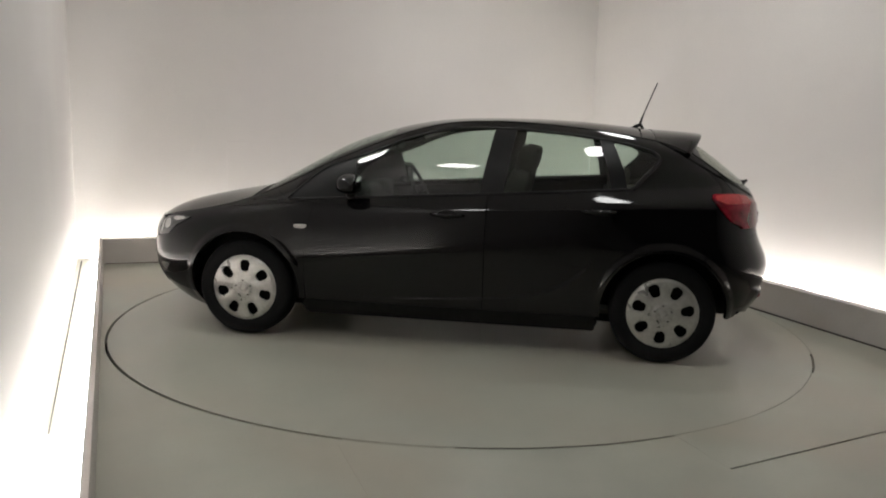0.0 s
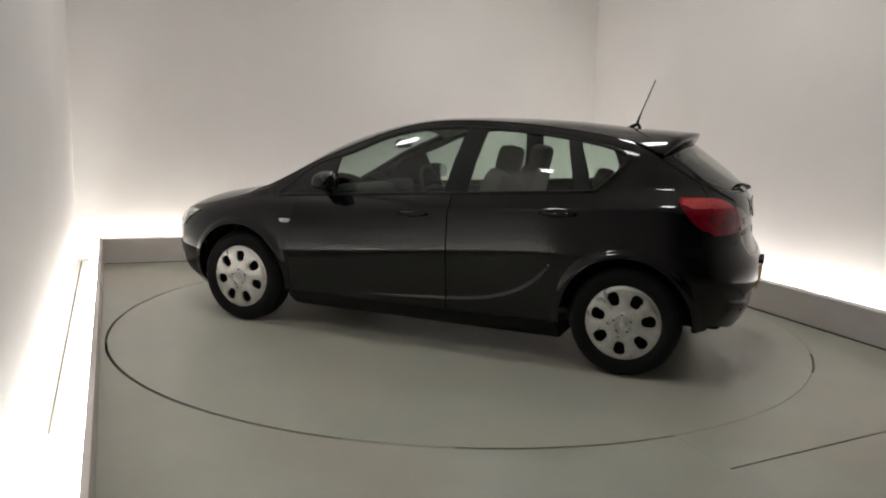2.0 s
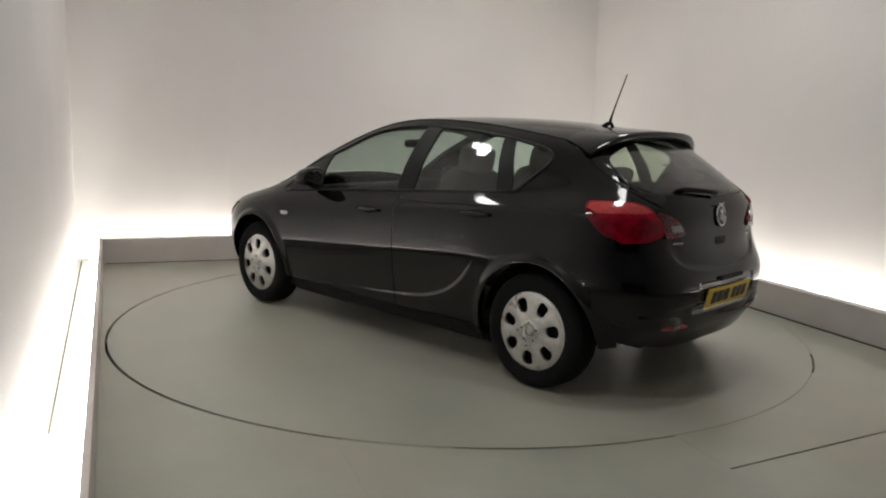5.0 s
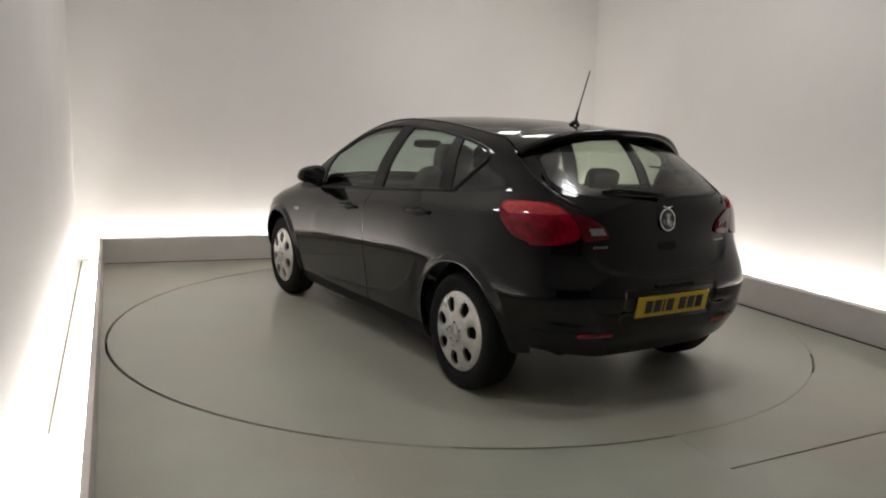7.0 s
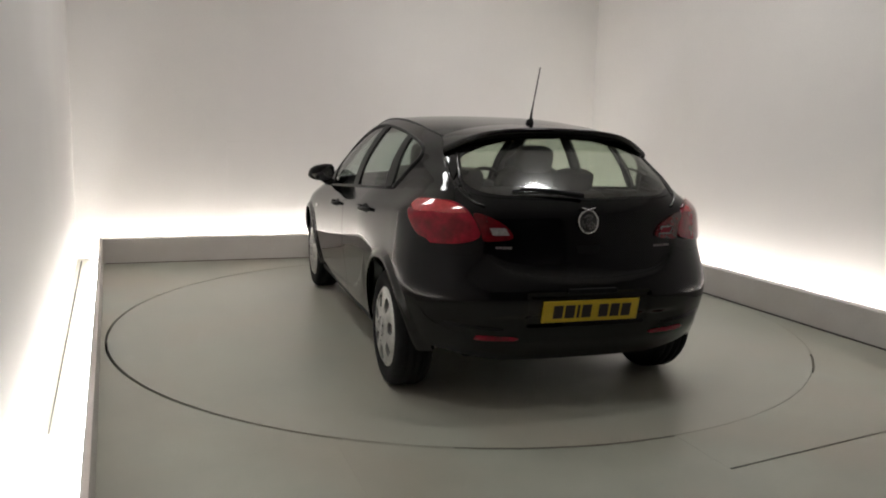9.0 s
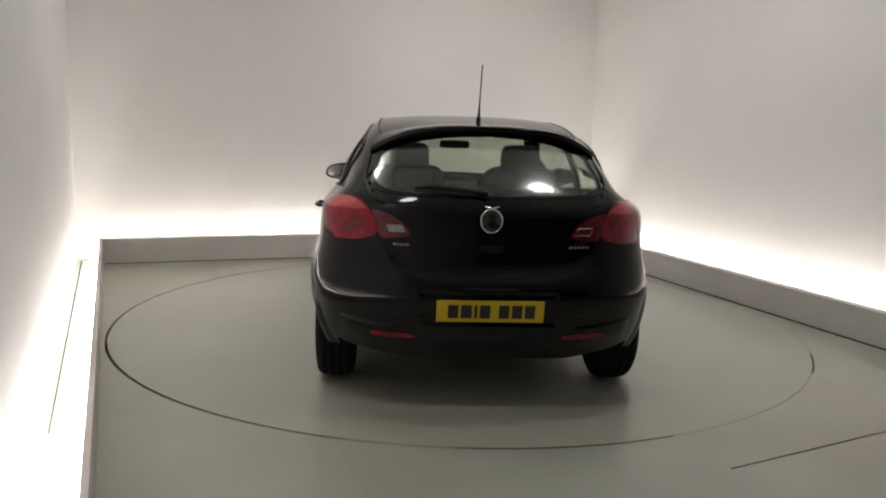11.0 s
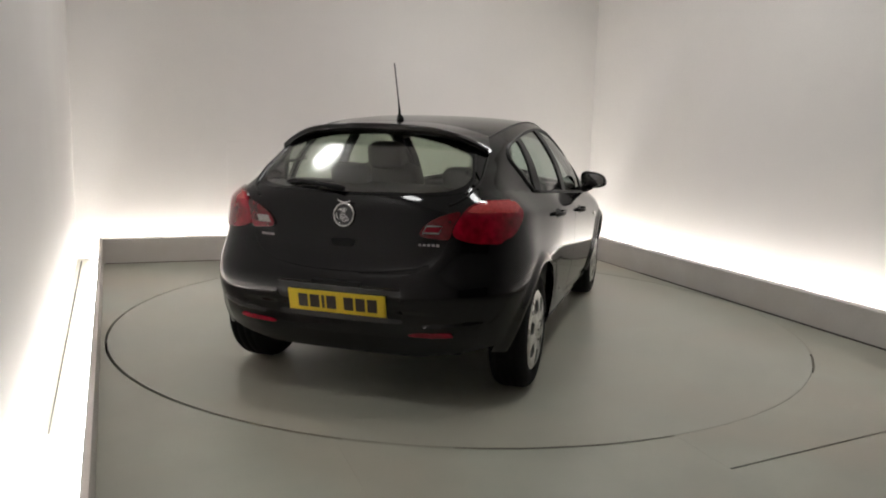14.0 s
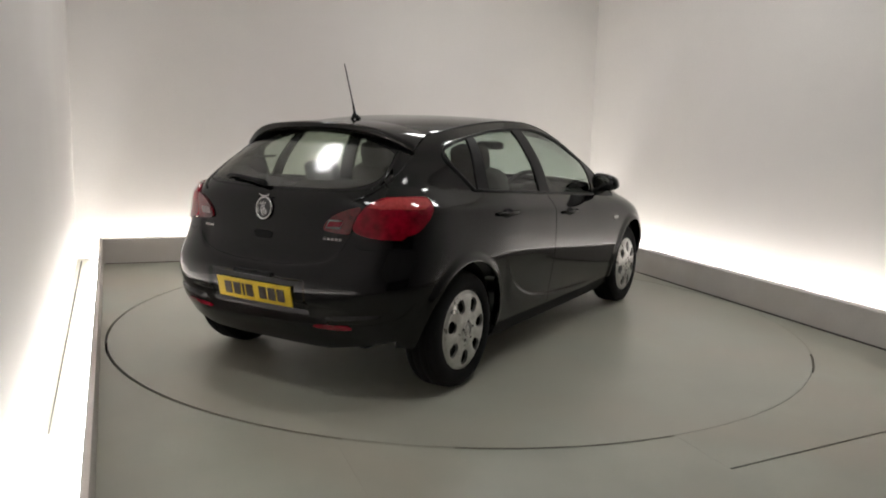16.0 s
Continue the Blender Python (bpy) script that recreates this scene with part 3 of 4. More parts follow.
def body_panels(car):
    body = car
    for s, tag in ((1, "l"), (-1, "r")):
        def surf(x, z, s=s):
            return side(x, z) * np.array([1, s, 1])
        o = -s

        def panel(name, polys, mat=PAINT, label="", gap=0.0005, offset=0.0, rim=0.014):
            sk = Skin()
            for poly, where in polys:
                if where == "side":
                    sk.add(poly, surf, FINE, offset, gap, rim, o)
                elif where == "rear":
                    sk.add([(y * s, z) for y, z in poly], rear, FINE, offset, gap, rim, -1)
                else:
                    sk.add([(y * s, z) for y, z in poly], nose, FINE, offset, gap, rim, 1)
            return sk.part(name, mat, body, label)

        panel("front_door", [(belt_run(0.87, -0.245) + [(-0.24, 0.8), (-0.235, 0.27)] + DOOR_FRONT[::-1], "side")])
        panel("rear_door", [(belt_run(-0.25, -1.105) + DOOR_BACK[1:] + [(-0.24, 0.27), (-0.245, 0.8)], "side")])
        panel("sill", [([(0.925, 0.265), (-0.93, 0.265), (-0.955, 0.225), (-0.935, 0.168), (0.935, 0.166), (0.955, 0.225)], "side")], BLACK_PLASTIC, "matt black sill", gap=0.001)
        quarter = list(DOOR_BACK) + [(-0.965, 0.27)] + arch_run(-WHEEL_X, -8.5, 149) + tail_run(0.80, 1.195) + edge_run(-1.615, -1.15) + WIN_TAIL
        upper = GATE_LOW[-1:] + GATE_SIDE + edge_run_rear(-1.72, -1.615, 6) + tail_run_y(1.19, 0.80, 16) + [(0.60, 0.797)]
        panel("quarter_panel", [(quarter, "side"), (upper, "rear")], gap=0.0)
        fender = [(0.93, 0.27), (0.965, 0.27)] + arch_run(WHEEL_X, 188.5, 25) + [(1.75, 0.60), (1.85, 0.70), (1.98, float(ZE(1.98)))] + edge_run(1.97, 1.18, 16) + [(1.06, 0.918)] + belt_run(1.05, 0.87, 3) + DOOR_FRONT[1:-1]
        panel("front_wing", [(fender, "side")])
        panel("roof_rail", [(edge_run(-1.15, 1.18, 40) + WIN_UP, "side")], gap=0.001)
        # black window surround, and the panes set in it
        panel("window_pillar", [([(-0.185, float(belt(-0.185)))] + win_between(-0.262, -0.40) + [(-0.34, float(belt(-0.34)))], "side")], BLACK_TRIM, "satin black centre pillar cover", 0.001, 0.002)
        panel("window_pillar", [([(-0.995, float(belt(-0.995)))] + [(-0.975, 1.16)] + win_between(-0.915, -1.0) + [(-1.075, 1.16), (-1.092, float(belt(-1.092)))], "side")], BLACK_TRIM, "satin black window divider", 0.001, 0.002)
        panel("mirror_corner", [([(1.055, 0.918)] + win_between(1.04, 0.63)[1:] + [(0.60, float(belt(0.6)))], "side")], BLACK_TRIM, "black corner panel behind the mirror", 0.001, 0.001)
        panel("front_glass", [([(0.60, float(belt(0.6)))] + win_between(0.63, -0.262) + [(-0.185, float(belt(-0.185)))], "side")], GLASS, "tinted side window", 0.0, -0.006, 0)
        panel("rear_glass", [([(-0.34, float(belt(-0.34)))] + win_between(-0.40, -0.915) + [(-0.975, 1.16), (-0.995, float(belt(-0.995)))], "side")], GLASS, "tinted side window", 0.0, -0.006, 0)
        panel("quarter_glass", [([(-1.092, float(belt(-1.092))), (-1.075, 1.16)] + win_between(-1.0, -1.14) + WIN_TAIL, "side")], GLASS, "small tinted quarter window", 0.0, -0.006, 0)
        for line, r, name in ((WIN_UP + WIN_TAIL[1:], 0.009, "window_seal"), (WIN_TAIL, 0.011, "quarter_seal"), (belt_run(1.05, -1.125, 24), 0.010, "belt_trim"), (edge_run(-1.32, 1.15, 40), 0.005, "roof_gutter")):
            bm = bmesh.new()
            tube(bm, [surf(np.array(x), np.array(z)) for x, z in line], r, 6)
            part(name, bm, BLACK_TRIM, body, "black rubber strip", True)
        # handles, side repeater
        for hx, hz in ((-0.005, 0.868), (-0.935, 0.928)):
            bm = bmesh.new()
            pts = [surf(np.array(hx + dx), np.array(hz + 0.004 * dx)) + np.array([0, s * dy, 0]) for dx, dy in ((0.105, 0.0), (0.085, 0.024), (0.04, 0.036), (-0.04, 0.036), (-0.085, 0.024), (-0.105, 0.0))]
            tube(bm, pts, [0.008, 0.012, 0.013, 0.013, 0.012, 0.008], 8)
            grip = part("door_handle", bm, PAINT, body, "black pull handle", True)
            sk = Skin().add(rounded([(hx + 0.07, hz), (hx + 0.03, hz + 0.022), (hx - 0.03, hz + 0.022), (hx - 0.07, hz), (hx - 0.03, hz - 0.024), (hx + 0.03, hz - 0.024)]), surf, (0.03, 0.03), 0.0012, 0, 0, o)
            sk.part("handle_cup", BLACK_PLASTIC, grip)
        sk = Skin().add(rounded([(0.905, 0.755), (0.915, 0.765), (0.985, 0.762), (0.99, 0.752), (0.98, 0.740), (0.925, 0.738)]), surf, (0.02, 0.02), 0.006, 0, 0.008, o)
        sk.part("side_repeater", LENS_WHITE, body, "clear side indicator lens")
        # head lamp, wrapping round the corner
        lamp_side = rounded([(1.74, 0.762), (1.86, 0.765), (2.0, 0.74)], False) + nose_run(0.72, 0.605, 6) + [(1.93, 0.635), (1.86, 0.70)]
        lamp_nose = nose_run_y(0.715, 0.60, 6) + [(0.50, 0.61), (0.43, 0.66), (0.50, 0.70)]
        lamp = panel("head_lamp", [(lamp_side, "side"), (lamp_nose, "nose")], HEAD, "clear head lamp", 0.004, 0.006)
        # bright chrome pieces stand in for the lamp's spot and edge highlights
        for name, mat, outline in (("lamp_bowl", CHROME, [(1.935, 0.725), (1.965, 0.728), (1.985, 0.705), (1.975, 0.675), (1.945, 0.668), (1.922, 0.690)]),
                                   ("turn_signal", LENS_WHITE, [(1.79, 0.752), (1.86, 0.753), (1.905, 0.742), (1.885, 0.728), (1.83, 0.735)]),
                                   ("edge_glint", CHROME, [(1.995, 0.722), (2.012, 0.715), (2.02, 0.655), (2.008, 0.642), (2.0, 0.660), (1.998, 0.700)])):
            Skin().add(rounded(outline), surf, (0.02, 0.02), 0.0085, 0, 0.004, o).part(name, mat, lamp)
    return body


def ends(car, body):
    sk = Skin()
    low = [(0.0, 0.27)] + [(0.40, 0.27), (0.58, 0.30)] + tail_run_y(0.335, 0.80, 24) + [(0.60, 0.795)] + GATE_LOW[::-1]
    sk.add(both(low), rear, (0.013, 0.009), 0, 0.0, 0.02, -1)
    flank = tail_run(0.80, 0.335, 24) + [(-1.79, 0.30), (-1.735, 0.29)] + arch_run(-WHEEL_X, 184, 149, 10)
    for s in (1, -1):
        sk.add(flank, lambda x, z, s=s: side(x, z) * np.array([1, s, 1]), FINE, 0, 0.0, 0.02, -s)
    bumper = sk.part("rear_bumper", PAINT, body, "black painted rear bumper")
    for s in (1, -1):
        red = rounded([(0.36 * s, 0.396), (0.40 * s, 0.408), (0.55 * s, 0.42), (0.575 * s, 0.412), (0.56 * s, 0.398), (0.40 * s, 0.388)])
        Skin().add(red, rear, (0.02, 0.02), 0.005, 0, 0.008, -1).part("reflector", LENS_RED, bumper, "slim red reflector")
    sk = Skin()
    sk.add(both([(0.0, 0.185), (0.5, 0.185)] + nose_run_y(0.19, 0.725, 16) + [(0.0, 0.725)]), nose, (0.03, 0.025), 0, 0.0, 0.02, 1)
    flank = arch_run(WHEEL_X, 25, -32, 12) + [(1.74, 0.125), (1.86, 0.155)] + nose_run(0.19, 0.725, 14) + [(1.99, float(ZE(2.0)) - 0.002), (1.85, 0.70), (1.75, 0.60)]
    for s in (1, -1):
        sk.add(flank, lambda x, z, s=s: side(x, z) * np.array([1, s, 1]), FINE, 0, 0.0, 0.02, -s)
    front = sk.part("front_bumper", PAINT, body, "black painted front bumper")
    Skin().add(both([(0.0, 0.26), (0.52, 0.26), (0.60, 0.33), (0.56, 0.40), (0.0, 0.42)]), nose, (0.04, 0.03), 0.004, 0, 0.01, 1).part("lower_grille", BLACK_PLASTIC, front, "black lower grille")
    Skin().add(both([(0.0, 0.55), (0.38, 0.56), (0.42, 0.60), (0.40, 0.64), (0.0, 0.64)]), nose, (0.04, 0.03), 0.004, 0, 0.01, 1).part("grille", BLACK_PLASTIC, front, "black grille")
    Skin().add(both([(0.0, 0.592), (0.40, 0.602), (0.40, 0.618), (0.0, 0.612)]), nose, (0.04, 0.03), 0.012, 0, 0.008, 1).part("grille_bar", CHROME, front, "chrome bar")
    for s in (1, -1):
        # the lower bumper is darker than the paint above it
        low_patch = [(1.715, 0.44), (1.78, 0.40), (1.90, 0.365), (2.03, 0.355), (2.02, 0.31), (1.88, 0.275), (1.73, 0.255)]
        Skin().add(low_patch, lambda x, z, s=s: side(x, z) * np.array([1, s, 1]), (0.03, 0.03), 0.003, 0, 0.004, -s).part("low_bumper_patch", BLACK_PLASTIC, front, "matt black patch low on the front bumper")
        fog = rounded([(1.935, 0.427), (1.98, 0.432), (2.035, 0.424), (2.02, 0.395), (1.985, 0.375), (1.965, 0.39)])
        Skin().add(fog, lambda x, z, s=s: side(x, z) * np.array([1, s, 1]), (0.03, 0.03), 0.006, 0, 0.01, -s).part("fog_lamp", CHROME, front, "clear fog lamp")

    # tailgate below the window
    sill_line = [top(np.array(x), np.array(q)) for x, q in WINDOW_SILL[::-1]]
    gate = GATE_LOW + GATE_SIDE + [(float(v[1]), float(v[2])) for v in sill_line]
    sk = Skin().add(both(gate), rear, (0.013, 0.009), 0, 0.0015, 0.015, -1)
    gate_ob = sk.part("tailgate", PAINT, body, "glossy black tailgate")

    # tail lamps: a wing on the quarter and an inner piece on the tailgate
    for s in (1, -1):
        flip = np.array([1, s, 1])
        wing = rounded([(-1.88, 1.045), (-1.74, 1.047), (-1.66, 1.047), (-1.605, 1.044), (-1.594, 1.028), (-1.625, 0.982), (-1.675, 0.924), (-1.74, 0.874), (-1.88, 0.845)], False, 5)
        wing = [q for q in wing if q[0] > split_rear(q[1]) + 0.001] + tail_run(0.85, 1.045, 8)
        sk = Skin().add(wing, lambda x, z, f=flip: side(x, z) * f, (0.015, 0.015), 0.012, 0, 0.02, -s)
        back = rounded([(0.76, 1.046), (0.66, 1.046), (0.61, 1.022), (0.580, 0.985), (0.556, 0.94), (0.545, 0.895), (0.58, 0.868), (0.66, 0.85), (0.76, 0.846)], False, 5)
        back = [q for q in back if q[0] < split_rear_y(q[1]) - 0.001] + tail_run_y(0.848, 1.045, 8)
        sk.add([(y * s, z) for y, z in back], rear, (0.015, 0.015), 0.012, 0, 0.02, -1)
        lamp = sk.part("tail_lamp", LENS_RED, body, "red wrap-round tail lamp")
        band = Skin().add([(-1.615, 1.010), (-1.610, 1.034), (-1.66, 1.040), (-1.74, 1.041)] + tail_run(1.043, 0.994, 4) + [(-1.74, 0.990), (-1.67, 0.990)], lambda x, z, f=flip: side(x, z) * f, (0.02, 0.02), 0.0145, 0, 0.004, -s)
        band.add([(y * s, z) for y, z in tail_run_y(0.994, 1.043, 4) + [(0.665, 1.038), (0.622, 1.020), (0.600, 0.998), (0.66, 0.992)]], rear, (0.02, 0.02), 0.0145, 0, 0.004, -1)
        band.part("indicator_band", LENS_BRIGHT, lamp, "bright red upper band of the lamp")
        inner = rounded([(0.540, 0.90), (0.551, 0.94), (0.574, 0.985), (0.558, 0.998), (0.49, 0.978), (0.43, 0.945), (0.395, 0.905), (0.40, 0.880), (0.45, 0.872), (0.525, 0.868)])
        piece = Skin().add([(y * s, z) for y, z in inner], rear, (0.015, 0.015), 0.012, 0, 0.02, -1).part("gate_lamp", LENS_DARK, gate_ob, "dark red inner lamp")
        rev = [(0.502, 0.932), (0.428, 0.932), (0.410, 0.898), (0.488, 0.898)]
        Skin().add([(y * s, z) for y, z in rev], rear, (0.02, 0.02), 0.0155, 0, 0.005, -1).part("reversing_light", LENS_GREY if s > 0 else LENS_RED, gate_ob, "clear reversing light" if s > 0 else "red fog light")
        if s < 0:
            bm = bmesh.new()
            tube(bm, [rear(np.array(y * s), np.array(z)) + np.array([-0.018, 0, 0]) for y, z in rev], 0.004, 5, True)
            part("fog_light_rim", bm, LENS_GREY, gate_ob, "pale rim", True)
    # badge: a plain ring with a slanted shape in it
    bx = float(rear(np.array(0.0), np.array(0.96))[0])
    tilt = math.atan2(float(rear(np.array(0.0), np.array(1.0))[0]) - float(rear(np.array(0.0), np.array(0.9))[0]), 0.1)
    stand = Matrix.Translation((bx - 0.004, 0, 0.962)) @ Matrix.Rotation(tilt, 4, "Y") @ Matrix.Rotation(radians(90), 4, "Z")
    bm = bmesh.new()
    tube(bm, [(0.052 * math.cos(a), 0.004, 0.056 * math.sin(a)) for a in np.linspace(0, 2 * math.pi, 33)[:-1]], 0.0055, 8, True)
    bm.transform(stand)
    part("badge_ring", bm, CHROME, gate_ob, "round chrome badge ring", True)
    bm = bmesh.new()
    lathe(bm, [(0.05, 0.003), (0.02, 0.006), (0.001, 0.006)], 24)
    bmesh.ops.recalc_face_normals(bm, faces=bm.faces)
    bm.transform(stand)
    part("badge", bm, STEEL, gate_ob, "dark badge ground", True)
    bm = bmesh.new()
    for outline in ([(-0.035, -0.02), (-0.01, 0.005), (-0.02, 0.03), (0.01, 0.034), (0.03, 0.02), (0.012, 0.012), (0.02, -0.012), (0.0, -0.036), (-0.02, -0.034)], [(0.02, -0.03), (0.04, -0.01), (0.035, 0.01), (0.028, -0.01)]):
        vs = [bm.verts.new((x, 0.013, z)) for x, z in rounded(outline, True, 3)]
        f = bm.faces.new(vs)
        bmesh.ops.extrude_face_region(bm, geom=[f])
    bm.transform(stand)
    part("badge_shape", bm, CHROME, gate_ob)
    # small crown over the badge, lettering as plain bars, handle recess
    bm = bmesh.new()
    tube(bm, [(bx - 0.004, y, 1.022 + 0.01 * abs(y) / 0.035) for y in (-0.035, -0.015, 0, 0.015, 0.035)], 0.004, 6)
    part("badge_cap", bm, CHROME, gate_ob, smooth=True)
    for y0, y1 in ((0.475, 0.392), (-0.385, -0.492)):
        for k in range(5):
            a = y0 + (y1 - y0) * (k + 0.1) / 5
            b = y0 + (y1 - y0) * (k + 0.8) / 5
            bm = bmesh.new()
            box(bm, -0.002, 0.002, min(a, b) , max(a, b), -0.006, 0.006)
            mid = rear(np.array((a + b) / 2), np.array(0.838))
            bm.transform(Matrix.Translation((float(mid[0]) - 0.002, 0, 0.838)))
            part("letter_bar", bm, LENS_GREY, gate_ob)
    Skin().add(rounded([(-0.055, 0.845), (0.055, 0.845), (0.06, 0.822), (0.045, 0.808), (-0.045, 0.808), (-0.06, 0.822)]), rear, (0.02, 0.02), 0.002, 0, 0, -1).part("release_pad", BLACK_PLASTIC, gate_ob, "black release pad under the badge")
    # number plate with unreadable bars
    px = float(rear(np.array(0.0), np.array(0.53))[0]) - 0.006
    slope = math.atan2(float(rear(np.array(0.0), np.array(0.58))[0]) - float(rear(np.array(0.0), np.array(0.49))[0]), 0.09)
    seat_m = Matrix.Translation((px, 0, 0.535)) @ Matrix.Rotation(slope * 0.6, 4, "Y")
    bm = bmesh.new()
    box(bm, -0.004, 0.004, -0.26, 0.26, -0.0555, 0.0555, 0.002)
    bm.transform(seat_m)
    plate = part("number_plate", bm, PLATE, body, "yellow number plate with dark bars")
    widths = (0.05, 0.052, 0.014, 0.05, None, 0.05, 0.05, 0.05)
    y = 0.205
    for w in widths:
        if w is None:
            y -= 0.030
            continue
        bm = bmesh.new()
        box(bm, -0.0016, 0.0016, y - w, y, -0.034, 0.034, 0.0)
        bm.transform(seat_m @ Matrix.Translation((-0.005, 0, 0)))
        part("plate_bar", bm, INK, plate)
        y -= w + 0.0125
    bm = bmesh.new()
    box(bm, -0.03, 0.0, -0.13, 0.13, -0.012, 0.012, 0.004)
    bm.transform(Matrix.Translation((px + 0.01, 0, 0.635)))
    part("plate_light", bm, BLACK_PLASTIC, bumper, "black plate lamp housing")


def upper(car, body):
    # bonnet
    ys = np.linspace(-0.60, 0.60, 25)
    lead = [(float(nose(np.array(y), np.array(0.732))[0]), y) for y in ys]
    lead = [(x, float(np.clip(y / y_edge(x), -1, 1))) for x, y in lead]
    Skin().add(lead + [(1.33, 1.0), (1.33, -1.0)], top, (0.03, 0.05), 0, 0.002, 0.02, 1).part("bonnet", PAINT, body, "glossy black bonnet")
    Skin().add([(1.33, -1), (1.33, 1), (1.25, 1), (1.25, -1)], top, (0.03, 0.06), -0.004, 0.001, 0.01, 1).part("cowl", BLACK_PLASTIC, body, "matt black wiper cowl")
    Skin().add([(1.25, -0.95), (1.25, 0.95), (0.42, 0.90), (0.42, -0.90)], top, (0.03, 0.05), 0.0, 0.001, 0, 1).part("windscreen", GLASS, body, "tinted windscreen")
    for s in (1, -1):
        Skin().add([(1.25, 0.95 * s), (1.25, 1.0 * s), (0.42, 1.0 * s), (0.42, 0.90 * s)], top, (0.03, 0.05), 0.003, 0.0, 0.01, 1).part("screen_pillar", PAINT, body)
    Skin().add([(0.42, -1), (0.42, 1), (-1.30, 1), (-1.30, -1)], top, (0.03, 0.035), 0, 0.001, 0.012, 1).part("roof", PAINT, body, "glossy black roof")
    Skin().add([(0.42, -0.97), (0.42, 0.97), (-1.45, 0.95), (-1.45, -0.95)], top, (0.06, 0.1), -0.03, 0, 0, 1).part("headlining", LINING, body, "pale grey headlining")
    # rear window with a dark border
    half = [(-1.535, 0.0), (-1.54, 0.5), (-1.546, 0.86), (-1.560, 0.965), (-1.62, 0.986), (-1.72, 0.974), (-1.785, 0.925), (-1.842, 0.825), (-1.88, 0.63), (-1.90, 0.3), (-1.905, 0.0)]
    pane = rounded(half + [(x, -q) for x, q in half[-2:0:-1]], True, 5)
    Skin().add(pane, top, (0.02, 0.05), 0.001, 0, 0.004, 1).part("rear_window", REAR_GLASS, body, "tinted rear window")
    for s in (1, -1):
        half = [q for q in pane if q[1] * s >= -1e-6]
        half.sort(key=lambda q: math.atan2(q[1] * s, -(q[0] + 1.73)))
        rest = half[::-1] + [*[(x, q * s) for x, q in WINDOW_SILL], (-1.50, 1.0 * s), (-1.46, 0.9 * s), (-1.46, 0.0)]
        Skin().add([q for q in rest], top, (0.02, 0.05), 0, 0, 0.006, 1).part("window_border", PAINT, body, "gloss black window border")
        # bead added to cover the dark slits between window border and side
        bm = bmesh.new()
        tube(bm, [top(np.array(x), np.array(0.992 * s)) - np.array([0, 0, 0.010]) for x in np.linspace(-1.49, -1.80, 16)], 0.013, 8)
        part("slit_cover", bm, PAINT, body, "black bead added to close the slits at the window edge", True)
        # raised edge that runs from the spoiler down to the lamp
        bm = bmesh.new()
        tube(bm, [side(np.array(x), ZE(x) - 0.045 * ease((x + 1.9) / 0.43)) * np.array([1, s, 1]) for x in np.linspace(-1.47, -1.88, 18)], 0.0075, 8)
        part("window_edge", bm, PAINT, body, "glossy black edge beside the rear window", True)
    # wiper
    bm = bmesh.new()
    arm = [top(np.array(x), np.array(q)) + np.array([-0.02, 0, 0.016]) for x, q in ((-1.908, 0.04), (-1.90, 0.18), (-1.885, 0.36), (-1.87, 0.52), (-1.86, 0.62))]
    tube(bm, arm, [0.016, 0.013, 0.010, 0.008, 0.006], 8)
    wiper = part("rear_wiper", bm, BLACK_PLASTIC, body, "black rear wiper arm", True)
    bm = bmesh.new()
    tube(bm, [top(np.array(x), np.array(q)) + np.array([-0.008, 0, 0.008]) for x, q in ((-1.89, 0.1), (-1.88, 0.3), (-1.865, 0.5), (-1.855, 0.68))], 0.006, 6)
    part("wiper_blade", bm, RUBBER, wiper, smooth=True)
    # spoiler: a closed loft over the top of the rear window
    bm = bmesh.new()
    rings = []
    for q in np.sin(np.linspace(-math.pi / 2, math.pi / 2, 61)):
        a = abs(q)
        y = q * float(y_edge(-1.42)) * (1 + 0.145 * a ** 7)
        tip = -1.60 + 0.070 * a ** 2 + 0.060 * a ** 8
        zt = 1.412 - 0.034 * a ** 2 - 0.090 * a ** 7
        root_t = top(np.array(-1.27), np.array(q))
        root_b = top(np.array(-1.49 + 0.02 * a ** 6), np.array(q))
        ring = []
        for k in range(7):
            t = k / 6
            x = -1.27 + (tip + 1.27) * t
            yy = root_t[1] + (y - root_t[1]) * t
            z = root_t[2] + 0.002 + (zt - root_t[2] - 0.002) * (t * 0.55 + 0.45 * t * t)
            ring.append((x, yy, z))
        ring += [(tip - 0.004, y, zt - 0.008), (tip + 0.004, y * 0.998, zt - 0.034), (tip + 0.035, y * 0.99, zt - 0.052), (root_b[0] - 0.0, root_b[1], root_b[2] + 0.002), (-1.42, root_b[1], root_b[2] + 0.004)]
        rings.append([bm.verts.new(p) for p in ring])
    for a, b in zip(rings, rings[1:]):
        for k in range(len(a) - 1):
            bm.faces.new((a[k], b[k], b[k + 1], a[k + 1]))
    for r in (rings[0], rings[-1]):
        bm.faces.new(r)
    bmesh.ops.recalc_face_normals(bm, faces=bm.faces)
    part("spoiler", bm, PAINT, body, "black roof spoiler", True)
    # roof aerial
    bm = bmesh.new()
    zb = float(ZC(-1.20))
    tube(bm, [(-1.15, 0, zb - 0.004), (-1.19, 0, zb + 0.014), (-1.215, 0, zb + 0.022), (-1.235, 0, zb - 0.004)], [0.008, 0.014, 0.013, 0.009], 10)
    aerial = part("aerial", bm, BLACK_PLASTIC, body, "black roof aerial", True)
    bm = bmesh.new()
